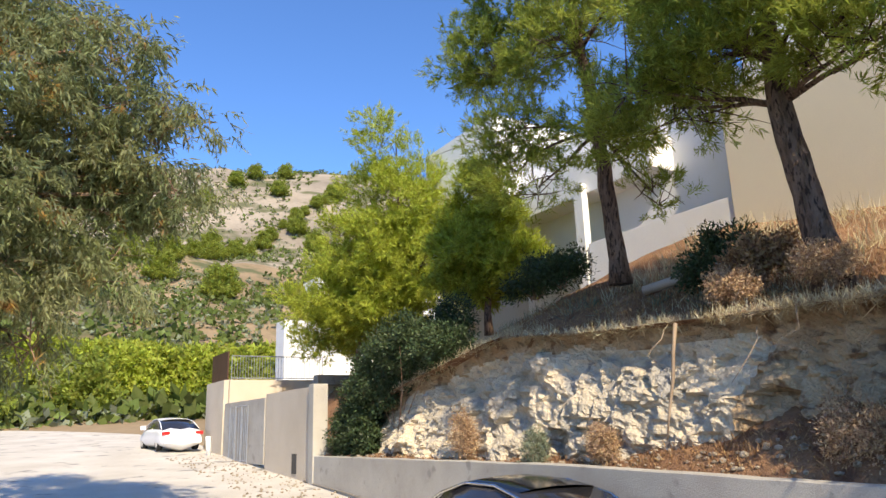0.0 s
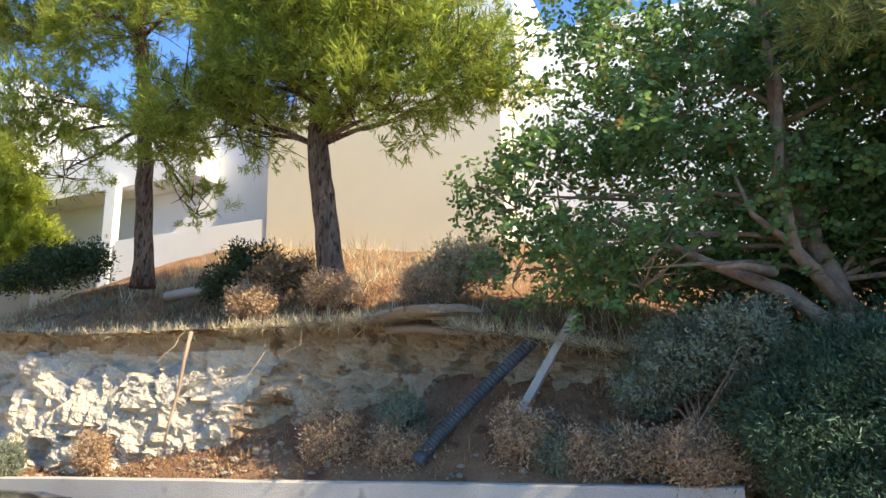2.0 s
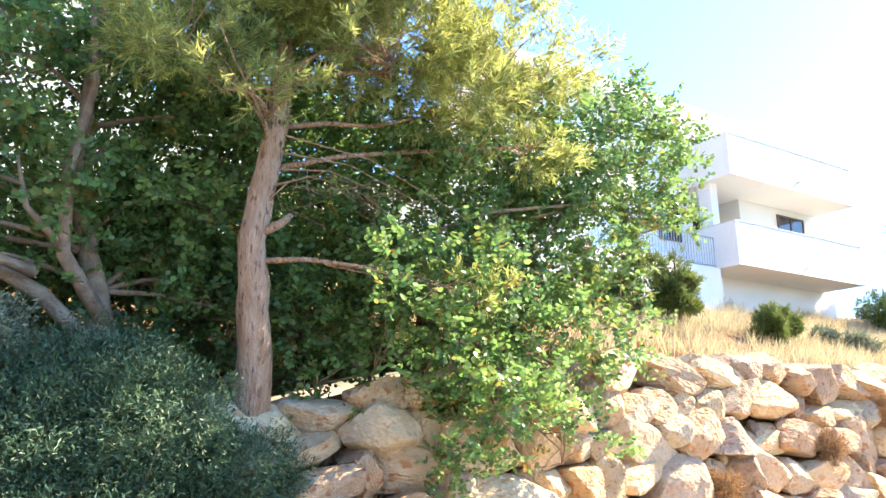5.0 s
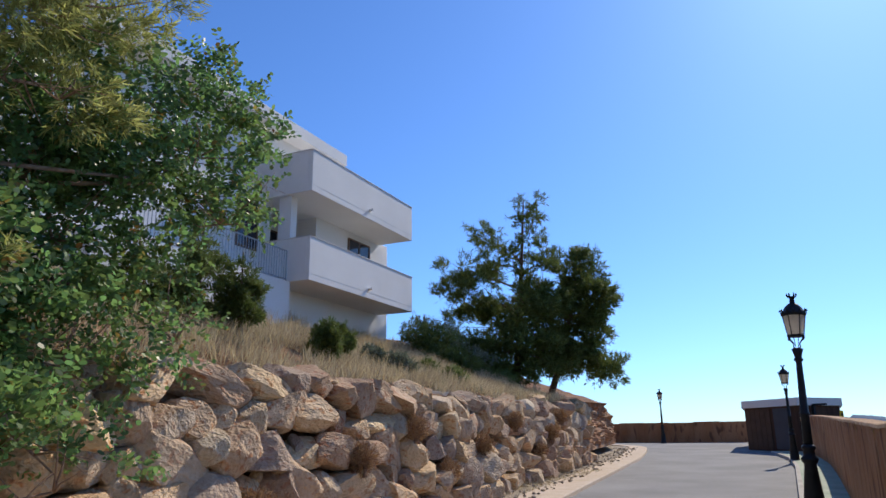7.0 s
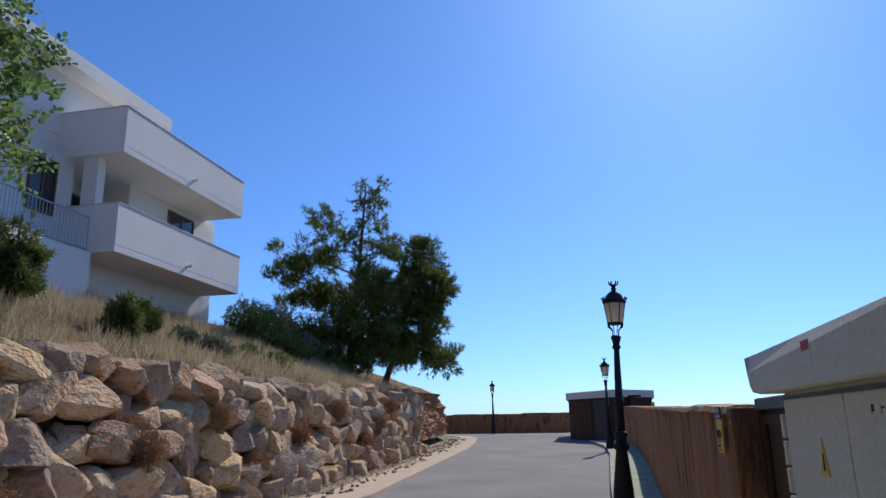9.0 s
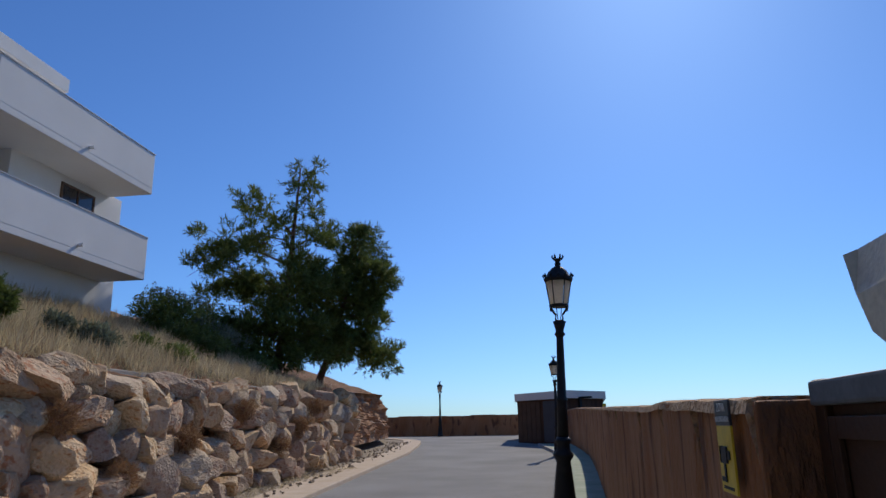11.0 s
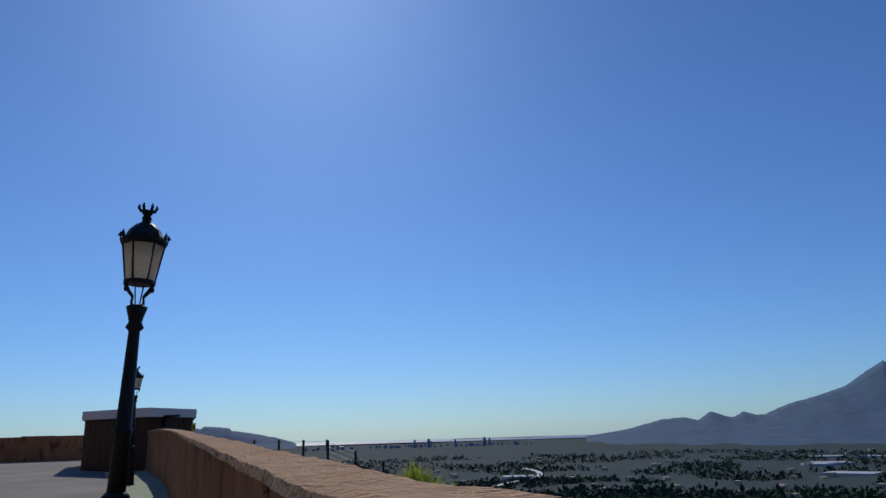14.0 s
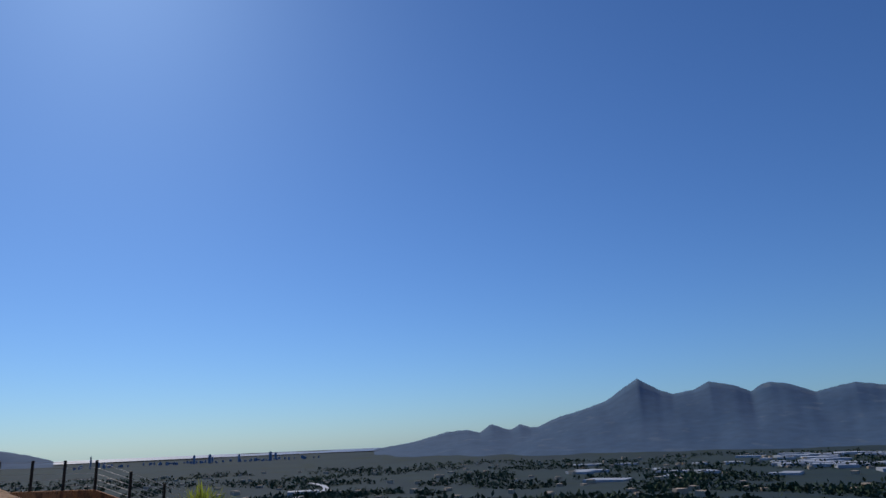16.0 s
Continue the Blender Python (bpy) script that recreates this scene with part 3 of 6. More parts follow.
def tree(name, label, trunk, radii, lobes, bark, leaf, seed, clusters=700, per=14, length=0.14, width=0.014, spread=0.75, tuft=0.07, droop=0.0, shell=0.5, twigs=5, category="tree", group="", limb_from=0.45, limb_r=0.3, pads=0, pad=0.36, kind="needle", boughs=()):
    """A tree: a bent tapered trunk, a limb with twigs to every lobe, and a leafy crown."""
    rng, rnd = np.random.default_rng(seed), random.Random(seed)
    t = thing(name, label, category, trunk[0], group=group)
    o = Vector(trunk[0])
    pts = [Vector(p) - o for p in trunk]
    fine, fr = [], []
    for i in range(len(pts) - 1):
        for k in range(5):
            f = k / 5
            p = pts[i].lerp(pts[i + 1], f)
            fine.append(p + Vector((rnd.uniform(-1, 1), rnd.uniform(-1, 1), 0)) * radii[i] * 0.12)
            fr.append(radii[i] * (1 - f) + radii[i + 1] * f)
    fine.append(pts[-1]), fr.append(radii[-1])
    fine[0] = fine[0] - Vector((0, 0, 0.25))
    fr[0] *= 1.25
    part("trunk", tube(fine, fr, 12, wobble=0.07, rng=rnd), bark, t, smooth=True)
    rel = [(l[0] - o.x, l[1] - o.y, l[2] - o.z, *l[3:6]) for l in lobes]
    for l in rel:
        c = Vector(l[:3])
        lo = int(len(fine) * limb_from)
        best = min(range(lo, len(fine)), key=lambda i: (fine[i] - c + Vector((0, 0, 0.35 * (c - fine[i]).length))).length)
        a = fine[best]
        bm = bmesh.new()
        r0 = min(fr[best] * 0.6, limb_r * 0.3)
        mid = a.lerp(c, 0.5) + Vector((rnd.uniform(-.2, .2), rnd.uniform(-.2, .2), rnd.uniform(-.1, .25)))
        path = [a, a.lerp(mid, 0.5) + Vector((0, 0, 0.05)), mid, mid.lerp(c, 0.55), c]
        tube(path, [r0, r0 * 0.8, r0 * 0.6, r0 * 0.45, r0 * 0.2], 7, bm)
        for _ in range(twigs):
            f = rnd.uniform(0.3, 1.0)
            s = mid.lerp(c, f) if f > 0.5 else a.lerp(mid, f * 2)
            e = c + Vector((rnd.gauss(0, .5) * l[3], rnd.gauss(0, .5) * l[4], rnd.gauss(0, .5) * l[5]))
            k = s.lerp(e, 0.5) + Vector((0, 0, rnd.uniform(-.05, .12)))
            tube([s, k, e], [r0 * 0.32, r0 * 0.2, 0.004], 5, bm)
        part("limb", bm, bark, t, smooth=True)
    for bough, r0 in boughs:
        path = [Vector(p) - o for p in bough]
        part("bough", tube(path, [r0 * (1 - 0.65 * i / (len(path) - 1)) for i in range(len(path))], 9, wobble=0.1, rng=rnd), bark, t, smooth=True)
    if pads:
        pd = pads_of(rng, rel, pads, shell, pad)
        tw = bmesh.new()
        for row in pd[::2]:
            e = Vector(row[:3])
            l = min(rel, key=lambda q: (Vector(q[:3]) - e).length)
            a = Vector(l[:3]).lerp(e, 0.05) - Vector((0, 0, 0.3 * l[5]))
            k = a.lerp(e, 0.55) + Vector((rnd.uniform(-.08, .08), rnd.uniform(-.08, .08), rnd.uniform(-.1, .05)))
            tube([a, k, e], [0.014, 0.009, 0.004], 5, tw)
        tagged(part("twig_mass", tw, bark, t, smooth=True), kind="stuff")
        quads("crown", pad_crown(rng, pd, clusters, per, length, width, spread, droop, kind), leaf, t)
    else:
        quads("crown", crown(rng, rel, clusters, per, length, width, spread, tuft, droop, shell), leaf, t)
    return t


def road_z(y):
    return float(np.interp(y, [-120, -62, -40, -20, -8, 0, 6, 19, 34, 60, 120], [0.9, 0.66, 0.2, -0.12, -0.1, -0.28, -0.62, 0.0, 0.82, 2.0, 4.5]))


def wob(x, y, s, k=1.0):
    return noise.noise(Vector((x * s, y * s, 3.7))) * k

# ---- structure: ground, roads, walls ----


def wall_x(y):
    """The foot line of the hillside cut along the road."""
    return float(np.interp(-y, [-40, 4, 20, 29, 38, 48, 53, 70], [7.1, 7.0, 6.8, 7.4, 8.1, 8.8, 10.5, 24]))


def kerb_x(y):
    return float(np.interp(-y, [-60, -45, 4, 12, 20, 23, 40, 47, 52, 54, 57, 60], [2, 6.3, 5.9, 5.3, 4.88, 5.12, 6.35, 7.2, 8.0, 8.7, 11, 18]))


def cut_x(y):
    """The rock line, which steps back behind the soil slope."""
    return wall_x(y) + float(np.interp(y, [-6, -4, 1, 3.5, 5.5, 7], [0, 0.5, 0.65, 0.5, 0.25, 0]))


def top_z(y):
    """The top of the rock face or boulder wall."""
    return float(np.interp(y, [-60, -48, -40, -32, -20, -10, -6, -4.2, -1.5, 0, 3, 8, 11, 16, 18.5, 24], [2.6, 3.3, 3.1, 2.75, 2.5, 2.6, 2.2, 1.75, 1.9, 2.4, 3.0, 3.1, 3.35, 2.5, 1.2, 1.0]))


def hill_z(x, y):
    """The slope above the cut."""
    d = max(0.0, x - cut_x(y) - 1.0)
    top = top_z(y)
    if d <= 0:
        return top
    k = float(np.interp(y, [-60, -30, -12, -4, 2, 12, 20, 30], [0.30, 0.42, 0.42, 0.42, 0.42, 0.50, 0.45, 0.6]))
    return top + min(d, 8.5) * k + wob(x, y, 0.7, 0.18) + wob(x, y, 2.5, 0.06)


def lin(a, b, n):
    return [a + (b - a) * i / (n - 1) for i in range(n)]


# far land: a bowl that falls away from the road and runs out to the horizon
def land_z(x, y):
    r = math.hypot(x, y)
    fall = np.interp(r, [0, 8, 40, 120, 300, 700, 1500, 3000, 4700], [-0.6, -3.0, -16, -34, -50, -75, -100, -90, -42])
    az = math.degrees(math.atan2(-x, y)) % 360
    north = np.interp(az, [0, 55, 80, 190, 215, 235, 360], [1, 1, 0, 0, 0.5, 1, 1])
    up = np.interp(r, [0, 40, 60, 110, 180, 260, 360, 480, 4700], [-0.6, 0.2, 2.0, 11, 32, 68, 136, 140, 100])
    if r > 50:
        up += wob(x, y, 0.02, 9) * min(1, (r - 50) / 100) + wob(x, y, 0.07, 3.0) * min(1, (r - 50) / 100)
    if r > 150:
        fall += wob(x, y, 0.004, 14) * min(1.0, 1500 / r) + wob(x, y, 0.015, 5) * min(1.0, 900 / r)
    return float(fall * (1 - north) + up * north)


rs = [0.5, 4, 8, 14, 20, 30, 40, 50, 60, 75, 90, 110, 130, 150, 175, 200, 230, 260, 300, 340, 380, 440, 520, 650, 800, 1000, 1250, 1500, 1800, 2200, 2600, 3000, 3500, 4000, 4700]
NA = 220
gv = [(r * math.sin(2 * math.pi * a / NA), r * math.cos(2 * math.pi * a / NA), land_z(r * math.sin(2 * math.pi * a / NA), r * math.cos(2 * math.pi * a / NA)) - (0.8 if r < 45 else 0)) for r in rs for a in range(NA)]
gf = [(j * NA + a, j * NA + (a + 1) % NA, (j + 1) * NA + (a + 1) % NA, (j + 1) * NA + a) for j in range(len(rs) - 1) for a in range(NA)]
me = bpy.data.meshes.new("ground")
me.from_pydata(gv, [], gf)
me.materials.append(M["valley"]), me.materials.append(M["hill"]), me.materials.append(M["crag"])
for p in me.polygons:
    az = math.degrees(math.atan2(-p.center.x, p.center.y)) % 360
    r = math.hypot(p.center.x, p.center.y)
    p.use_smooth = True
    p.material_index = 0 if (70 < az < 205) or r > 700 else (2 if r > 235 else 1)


def ground_at(x, y):
    """The height of the ground sheet itself, between its nodes."""
    r, a = math.hypot(x, y), (math.atan2(x, y) / (2 * math.pi) * NA) % NA
    j = max(0, min(len(rs) - 2, sum(q <= r for q in rs) - 1))
    f, i, g = (r - rs[j]) / (rs[j + 1] - rs[j]), int(a), a - int(a)
    z = [gv[q * NA + k % NA][2] for q in (j, j + 1) for k in (i, i + 1)]
    return (z[0] * (1 - g) + z[1] * g) * (1 - f) + (z[2] * (1 - g) + z[3] * g) * f


tagged(new("ground", me), "dry hillside and green valley floor with haze in its colour", "ground", kind="structure")

# road
ys = lin(-75, 70, 117)


def road_bend(x, y, z):
    if y > 42:
        x -= (y - 42) ** 2 * 0.022
    return (x, y, road_z(y) + 0.012 * math.sin(y * 0.7 + x))


road = sheet("road", [-0.5 + 0.5 * i for i in range(60)], [y for y in ys if y <= 3], lambda x, y: 0, M["asphalt"], lambda x, y, z: (x if y > -48 else x, y, road_z(y)))
tagged(road, "grey asphalt road with faint tyre marks", "road", kind="structure")
road_n = sheet("road_north", lin(-4.5, 7.4, 24), [y for y in ys if y >= 1.76], lambda x, y: 0, M["dusty"], road_bend)
road_n.location.z = 0.004
tagged(road_n, "sun-bleached dusty asphalt road with grit", "road", kind="structure")

# green pavement and its kerb on the valley side
walk_ys = lin(-46, 4, 60)


def walk_kerb(y):
    return float(np.interp(-y, [10, 22, 34, 40, 46], [-0.37, -0.37, -0.48, -0.3, 0.5]))


pv = sheet("pavement", lin(-1.95, 0, 6), walk_ys, lambda x, y: 0, M["green_walk"], lambda x, y, z: (x + (walk_kerb(y) - 0.14) * (1 + x / 1.95), y, road_z(y) + 0.13 + wob(x, y, 3, 0.006)))
tagged(pv, "green stamped concrete pavement", "pavement", kind="structure")
kb = thing("kerb", "pale concrete kerb along the pavement", "kerb", kind="structure")
for i in range(50):
    y0 = 4 - i
    k0, k1 = walk_kerb(y0), walk_kerb(y0 - 1)
    bm = box((-0.14, -0.99, -0.1), (0, 0, 0.14), bevel=0.012)
    for v in bm.verts:
        v.co = (v.co.x + k0 + (k0 - k1) * v.co.y, y0 + v.co.y, v.co.z + road_z(y0 + v.co.y))
    part("kerb_stone", bm, M["concrete"], kb)

# sand-coloured kerb strip on the hill side
bm = bmesh.new()
prev = None
for i in range(70):
    y = -2 - i * 0.85
    kx, z = kerb_x(y), road_z(y)
    w = min(1.12, wall_x(y) - kx - 0.2)
    row = [bm.verts.new((kx + a, y, z + b)) for a, b in ((0, -0.1), (0.02, 0.09), (0.05, 0.12), (w, 0.13), (w + 0.02, -0.1))]
    if prev:
        for a in range(4):
            bm.faces.new((prev[a], prev[a + 1], row[a + 1], row[a]))
    prev = row
strip = part("kerb_strip", bm, M["kerb"])
tagged(strip, "sand-coloured concrete kerb strip beside the road", "kerb", kind="structure")

# earth verge between the strip and the cut
sheet_v = sheet("verge", lin(0, 1, 6), lin(-60, 20, 81), lambda x, y: 0, M["rubble"], lambda f, y, z: (kerb_x(y) + 0.75 + f * (wall_x(y) + 1.2 - kerb_x(y)), y, road_z(y) + 0.08 + 0.25 * f * f + wob(f * 5, y, 1.3, 0.05)))
tagged(sheet_v, "stony verge with loose rubble and weeds", "verge", kind="structure")

# soil slope between the low concrete wall and the rock
def talus_z(x, y):
    f = (x - 7.1) / 1.9
    h = float(np.interp(y, [-4, -1.5, 0.5, 3, 5.5, 8, 14, 19], [1.6, 1.7, 1.75, 1.55, 1.15, 0.45, 0.35, 0.35]))
    return 0.82 + h * f ** 0.8 + wob(x, y, 1.4, 0.1) * f + wob(x, y, 5, 0.03)


tal = sheet("soil_slope", lin(7.1, 9.3, 24), lin(-4.2, 19.2, 150), talus_z, M["soil"])
tagged(tal, "red-brown soil and litter under the rock face", "slope", kind="structure")

# slope above the cut
hx = lin(0.75, 22, 64)
hill = sheet("hillside", hx, lin(-62, 30, 150), lambda x, y: 0, M["soil"], lambda f, y, z: (cut_x(y) + f, y, hill_z(cut_x(y) + f, y)))
tagged(hill, "dry soil slope with sparse grass", "slope", kind="structure")


# rock face behind the concrete wall
def rock_face(name, y0, y1, material, label, n=170, m=46, amp=0.3):
    rows = []
    for i in range(n):
        y = y0 + (y1 - y0) * i / (n - 1)
        for j in range(m):
            f = j / (m - 1)
            base = road_z(y) + 0.5
            z = base + (top_z(y) + 0.08 - base) * f
            x = cut_x(y) + 0.35 + 0.75 * f ** 1.3
            p = Vector((y * 1.0, z * 1.35, 0))
            off = noise.noise(p * 0.45) * 0.3
            for k, a in ((1.2, amp), (2.6, amp * 0.55), (6.0, amp * 0.28)):
                c0 = noise.voronoi(p * k + Vector((k, 2 * k, 0)))[1][0]
                tilt = noise.cell_vector(c0 * 3.1)
                dd = (p * k + Vector((k, 2 * k, 0))) - c0
                off += a * ((tilt.x - 0.5) * 0.8 + (tilt.y - 0.5) * 1.5 * dd.x + (tilt.z - 0.5) * 1.2 * dd.y)
            x += -off * min(1, 4 * f, 5 * (1.02 - f)) + 0.05
            rows.append((x, y + noise.noise(p * 3) * 0.05, z))
    fs = [(i * m + j, i * m + j + 1, (i + 1) * m + j + 1, (i + 1) * m + j) for i in range(n - 1) for j in range(m - 1)]
    me = bpy.data.meshes.new(name)
    me.from_pydata(rows, [], fs)
    me.materials.append(material)
    me.materials.append(M["bank"])
    for q in me.polygons:
        y, z = q.center.y, q.center.z
        edge = 5.2 + 1.2 * noise.noise(Vector((z * 1.5, y * 0.7, 2)))
        if y > -20 and (y < edge or z > top_z(y) - 0.32 + 0.3 * noise.noise(Vector((y * 1.4, z, 8)))):
            q.material_index = 1
    return tagged(new(name, me), label, "rock face", kind="structure")


rock_face("rock_face", -2.4, 19, M["rock"], "pale fractured limestone rock face with ochre stains", n=260, m=60)
rock_face("earth_cut", -53, -31.5, M["earth_cut"], "orange earth and rock cut at the road bend", n=90, m=34, amp=0.45)
back = sheet("boulder_wall_backing", lin(0, 1, 4), lin(-33, -3, 60), lambda x, y: 0, M["soil"], lambda f, y, z: (wall_x(y) + 0.38 + 0.35 * f, y, road_z(y) - 0.1 + (top_z(y) - road_z(y) - 0.05) * f))
tagged(back, "dark earth behind the boulder wall", "wall", kind="structure")

# low concrete wall under the rock face
bm = bmesh.new()
prev = None
for i in range(43):
    y = -1.3 + 20.7 * i / 42
    zt = float(np.interp(y, [-1.3, 3.4, 8, 19.4], [0.87, 0.90, 0.95, 0.83])) + wob(y, 1, 2.0, 0.015)
    row = [bm.verts.new(p) for p in ((6.86, y, road_z(y) - 0.3), (6.88, y, zt - 0.015), (6.9, y, zt), (7.12, y, zt), (7.14, y, zt - 0.3))]
    if prev:
        for a in range(4):
            bm.faces.new((prev[a], prev[a + 1], row[a + 1], row[a]))
    else:
        bm.faces.new(row)
    prev = row
bm.faces.new(prev[::-1])
tagged(part("wall_concrete", bm, M["concrete"]), "low weathered concrete retaining wall", "wall", kind="structure")

# orange stamped-concrete wall on the valley side
def orange_x(y):
    return float(np.interp(-y, [9, 21.5, 28, 35, 40, 46.5], [-1.085, -1.4, -1.6, -1.72, -1.6, -1.15]))


def orange_top(y):
    return float(np.interp(-y, [9, 10, 11, 12, 14, 25, 42, 47], [1.56, 1.585, 1.605, 1.61, 1.65, 1.85, 2.21, 2.2]))


ow = thing("wall_orange", "orange stamped-concrete boundary wall with a rough top", "wall", kind="structure")
edges = [9.03, 10.1, 11.3, 12.9, 14.6, 16.2, 17.9, 19.6, 21.4, 23.3, 25.2, 27.2, 29.2, 31.3, 33.5, 35.8, 38.2, 40.6, 43.2, 46.5]
for a, b in zip(edges, edges[1:]):
    bm, cap = bmesh.new(), bmesh.new()
    n = 16
    pf = pc = None
    for i in range(n + 1):
        y = -(a + 0.012 + (b - a - 0.024) * i / n)
        x, zt = orange_x(y), orange_top(y) + wob(y, 0, 1.1, 0.012) + wob(y, 2, 9, 0.006)
        fr = []
        for j in range(11):
            z = road_z(y) - 0.1 + (zt - 0.02 - road_z(y) + 0.1) * j / 10
            fr.append(bm.verts.new((x + wob(y * 2.5, z * 0.5, 1.6, 0.022) + wob(y * 9, z * 2, 1.5, 0.008) - (0.02 if i in (0, n) else 0), y, z)))
        cr = [cap.verts.new((x - 0.01 - w, y, zt + wob(y * 4, w * 9, 3.2, 0.005) + (0 if w > 0 else -0.008 if w > -0.02 else -0.05))) for w in (-0.028, -0.016, 0.03, 0.1, 0.17, 0.24, 0.3)]
        cr.append(cap.verts.new((x - 0.32, y, zt - 2.0)))
        if pf:
            for j in range(10):
                bm.faces.new((pf[j], pf[j + 1], fr[j + 1], fr[j]))
            for j in range(7):
                cap.faces.new((pc[j], pc[j + 1], cr[j + 1], cr[j]))
        if i in (0, n):
            cap.faces.new(cr)
        pf, pc = fr, cr
    pl = part("wall_panel", bm, M["orange"], ow)
    part("wall_cap", cap, M["orange_top"], ow, "rough orange capping coloured lighter as sunlit")
part("wall_end", box((-1.4, -9.04, -0.2), (-1.09, -8.99, 1.55), bevel=0.015), M["orange"], ow)

# far wall across the bend
fw = thing("wall_far", "orange stamped-concrete wall across the road bend", "wall", kind="structure")
for i in range(12):
    x0 = 2.2 + i * 2.0
    y0 = -63.5 - 0.05 * i * i
    part("wall_panel", box((x0, y0 - 0.4, 0.4), (x0 + 1.98, y0, 2.24 + 0.03 * math.sin(i * 2.1)), bevel=0.02), M["orange"], fw)

# ---- buildings ----


def window(parent, c, w, h, axis, depth=0.12):
    """A recessed window: frame, pane and sill, on a face whose outward way is -x or -y."""
    m = Matrix.Translation(c) @ (pose(0, 0, 0, 0, 0, -90) if axis == "x" else Matrix())
    fr = bmesh.new()
    t = 0.06
    for lo, hi in (((-w / 2, -0.03, -h / 2), (-w / 2 + t, 0.05, h / 2)), ((w / 2 - t, -0.03, -h / 2), (w / 2, 0.05, h / 2)), ((-w / 2 + t, -0.03, h / 2 - t), (w / 2 - t, 0.05, h / 2)), ((-w / 2 + t, -0.03, -h / 2), (w / 2 - t, 0.05, -h / 2 + t)), ((-t / 2, -0.025, -h / 2 + t), (t / 2, 0.045, h / 2 - t))):
        box(lo, hi, fr)
    bmesh.ops.transform(fr, matrix=m, verts=fr.verts)
    wd = part("window", fr, M["frame_brown"], parent, "brown framed window")
    g = box((-w / 2 + t, 0.0, -h / 2 + t), (w / 2 - t, 0.012, h / 2 - t))
    bmesh.ops.transform(g, matrix=m, verts=g.verts)
    part("pane", g, M["glass_dark"], wd)
    return wd


def railing(parent, a, b, h, step=0.12, name="railing"):
    """A steel bar railing between two points."""
    a, b = Vector(a), Vector(b)
    up = Vector((0, 0, 1))
    bm = bmesh.new()
    for z in (0.08, h):
        tube([a + up * z, b + up * z], [0.022, 0.022], 6, bm)
    n = max(2, int((b - a).length / step))
    for i in range(n + 1):
        p = a.lerp(b, i / n)
        r = 0.022 if i in (0, n) else 0.011
        tube([p + (up * 0.0 if i in (0, n) else up * 0.08), p + up * h], [r, r], 5, bm)
    return part(name, bm, M["steel"], parent, "grey steel bar railing")


# house with two deep balconies above the boulder wall
hb = thing("white_house_with_balconies", "white modern house with two projecting balconies above boulder wall", "house", (14.2, -23.76, 4.98))
O = Vector((14.2, -24, 5.0))


def hpart(name, lo, hi, material, label="", bevel=0.015, parent=None):
    off = O
    return part(name, box([lo[i] - off[i] for i in range(3)], [hi[i] - off[i] for i in range(3)], bevel=bevel), material, parent or hb, label)


hpart("wall", (14.25, -28.5, 4.0), (22, -21.2, 6.45), M["white"])
hpart("wall", (14.25, -28.5, 6.45), (22, -23.3, 9.4), M["white"])
hpart("wall", (15.9, -23.3, 6.45), (22, -21.2, 9.4), M["white"])
hpart("upper_wall", (14.95, -25.2, 9.4), (22, -14.0, 12.1), M["white"])
hpart("roof", (14.3, -25.3, 12.0), (22.2, -13.6, 12.45), M["white"])
for z in (6.33, 9.3):
    nm = "balcony" if z < 9 else "upper_balcony"
    b = hpart(nm, (12.67, -27.78, z), (15.2, -20.8, z + 0.22), M["white"], "white balcony slab")
    hpart("parapet", (12.665, -27.78, z + 0.2), (12.82, -20.8, z + 1.42), M["white"], parent=b)
    hpart("parapet", (12.82, -20.95, z + 0.2), (15.6, -20.795, z + 1.42), M["white"], parent=b)
    hpart("parapet", (12.82, -27.785, z + 0.2), (14.25, -27.63, z + 1.42), M["white"], parent=b)
    hpart("coping", (12.64, -27.8, z + 1.42), (12.85, -20.77, z + 1.45), M["whitegrey"], parent=b)
    hpart("coping", (12.85, -20.97, z + 1.42), (15.6, -20.77, z + 1.45), M["whitegrey"], parent=b)
    sp = lathe([(0.05, 0), (0.055, 0.16), (0.07, 0.17), (0.07, 0.2)], 10, m=Matrix.Translation((12.68 - O.x, -24.4 - O.y, z + 0.34 - O.z)) @ pose(0, 0, 0, 0, -90, 0))
    part("spout", sp, M["white"], b)
hpart("pillar", (13.6, -21.3, 6.5), (14.1, -20.97, 9.35), M["white"])
window(hb, Vector((14.22, -26.2, 8.3)) - O, 1.6, 1.5, "x")
window(hb, Vector((15.86, -22.6, 7.75)) - O, 1.0, 2.3, "x")
hpart("north_wing", (14.6, -21.2, 4.0), (22, -12.5, 9.4), M["white"])
window(hb, Vector((14.55, -20.0, 8.2)) - O, 1.0, 1.6, "x")
railing(hb, Vector((13.4, -14.0, 6.3)) - O, Vector((13.4, -20.6, 6.3)) - O, 1.0)
hpart("terrace", (13.3, -20.7, 4.2), (14.7, -13.5, 6.3), M["white"])

# terrace kerb above the boulder wall
tagged(part("terrace_kerb", box((8.0, -33, 2.4), (8.2, -14.5, 2.68), bevel=0.02), M["concrete"]), "concrete kerb above the boulder wall", "kerb", kind="structure")

# stepped white house above the rock face
ha = thing("stepped_white_house", "white stepped modern house with shaded overhangs above the rock face", "house", (14, 8, 5))
O = Vector((14, 8, 5))


def apart(name, lo, hi, material, label="", bevel=0.015, parent=None):
    return part(name, box([lo[i] - O[i] for i in range(3)], [hi[i] - O[i] for i in range(3)], bevel=bevel), material, parent or ha, label)


apart("tower", (14.0, 19.3, 8.6), (21, 24.5, 13.2), M["white"])
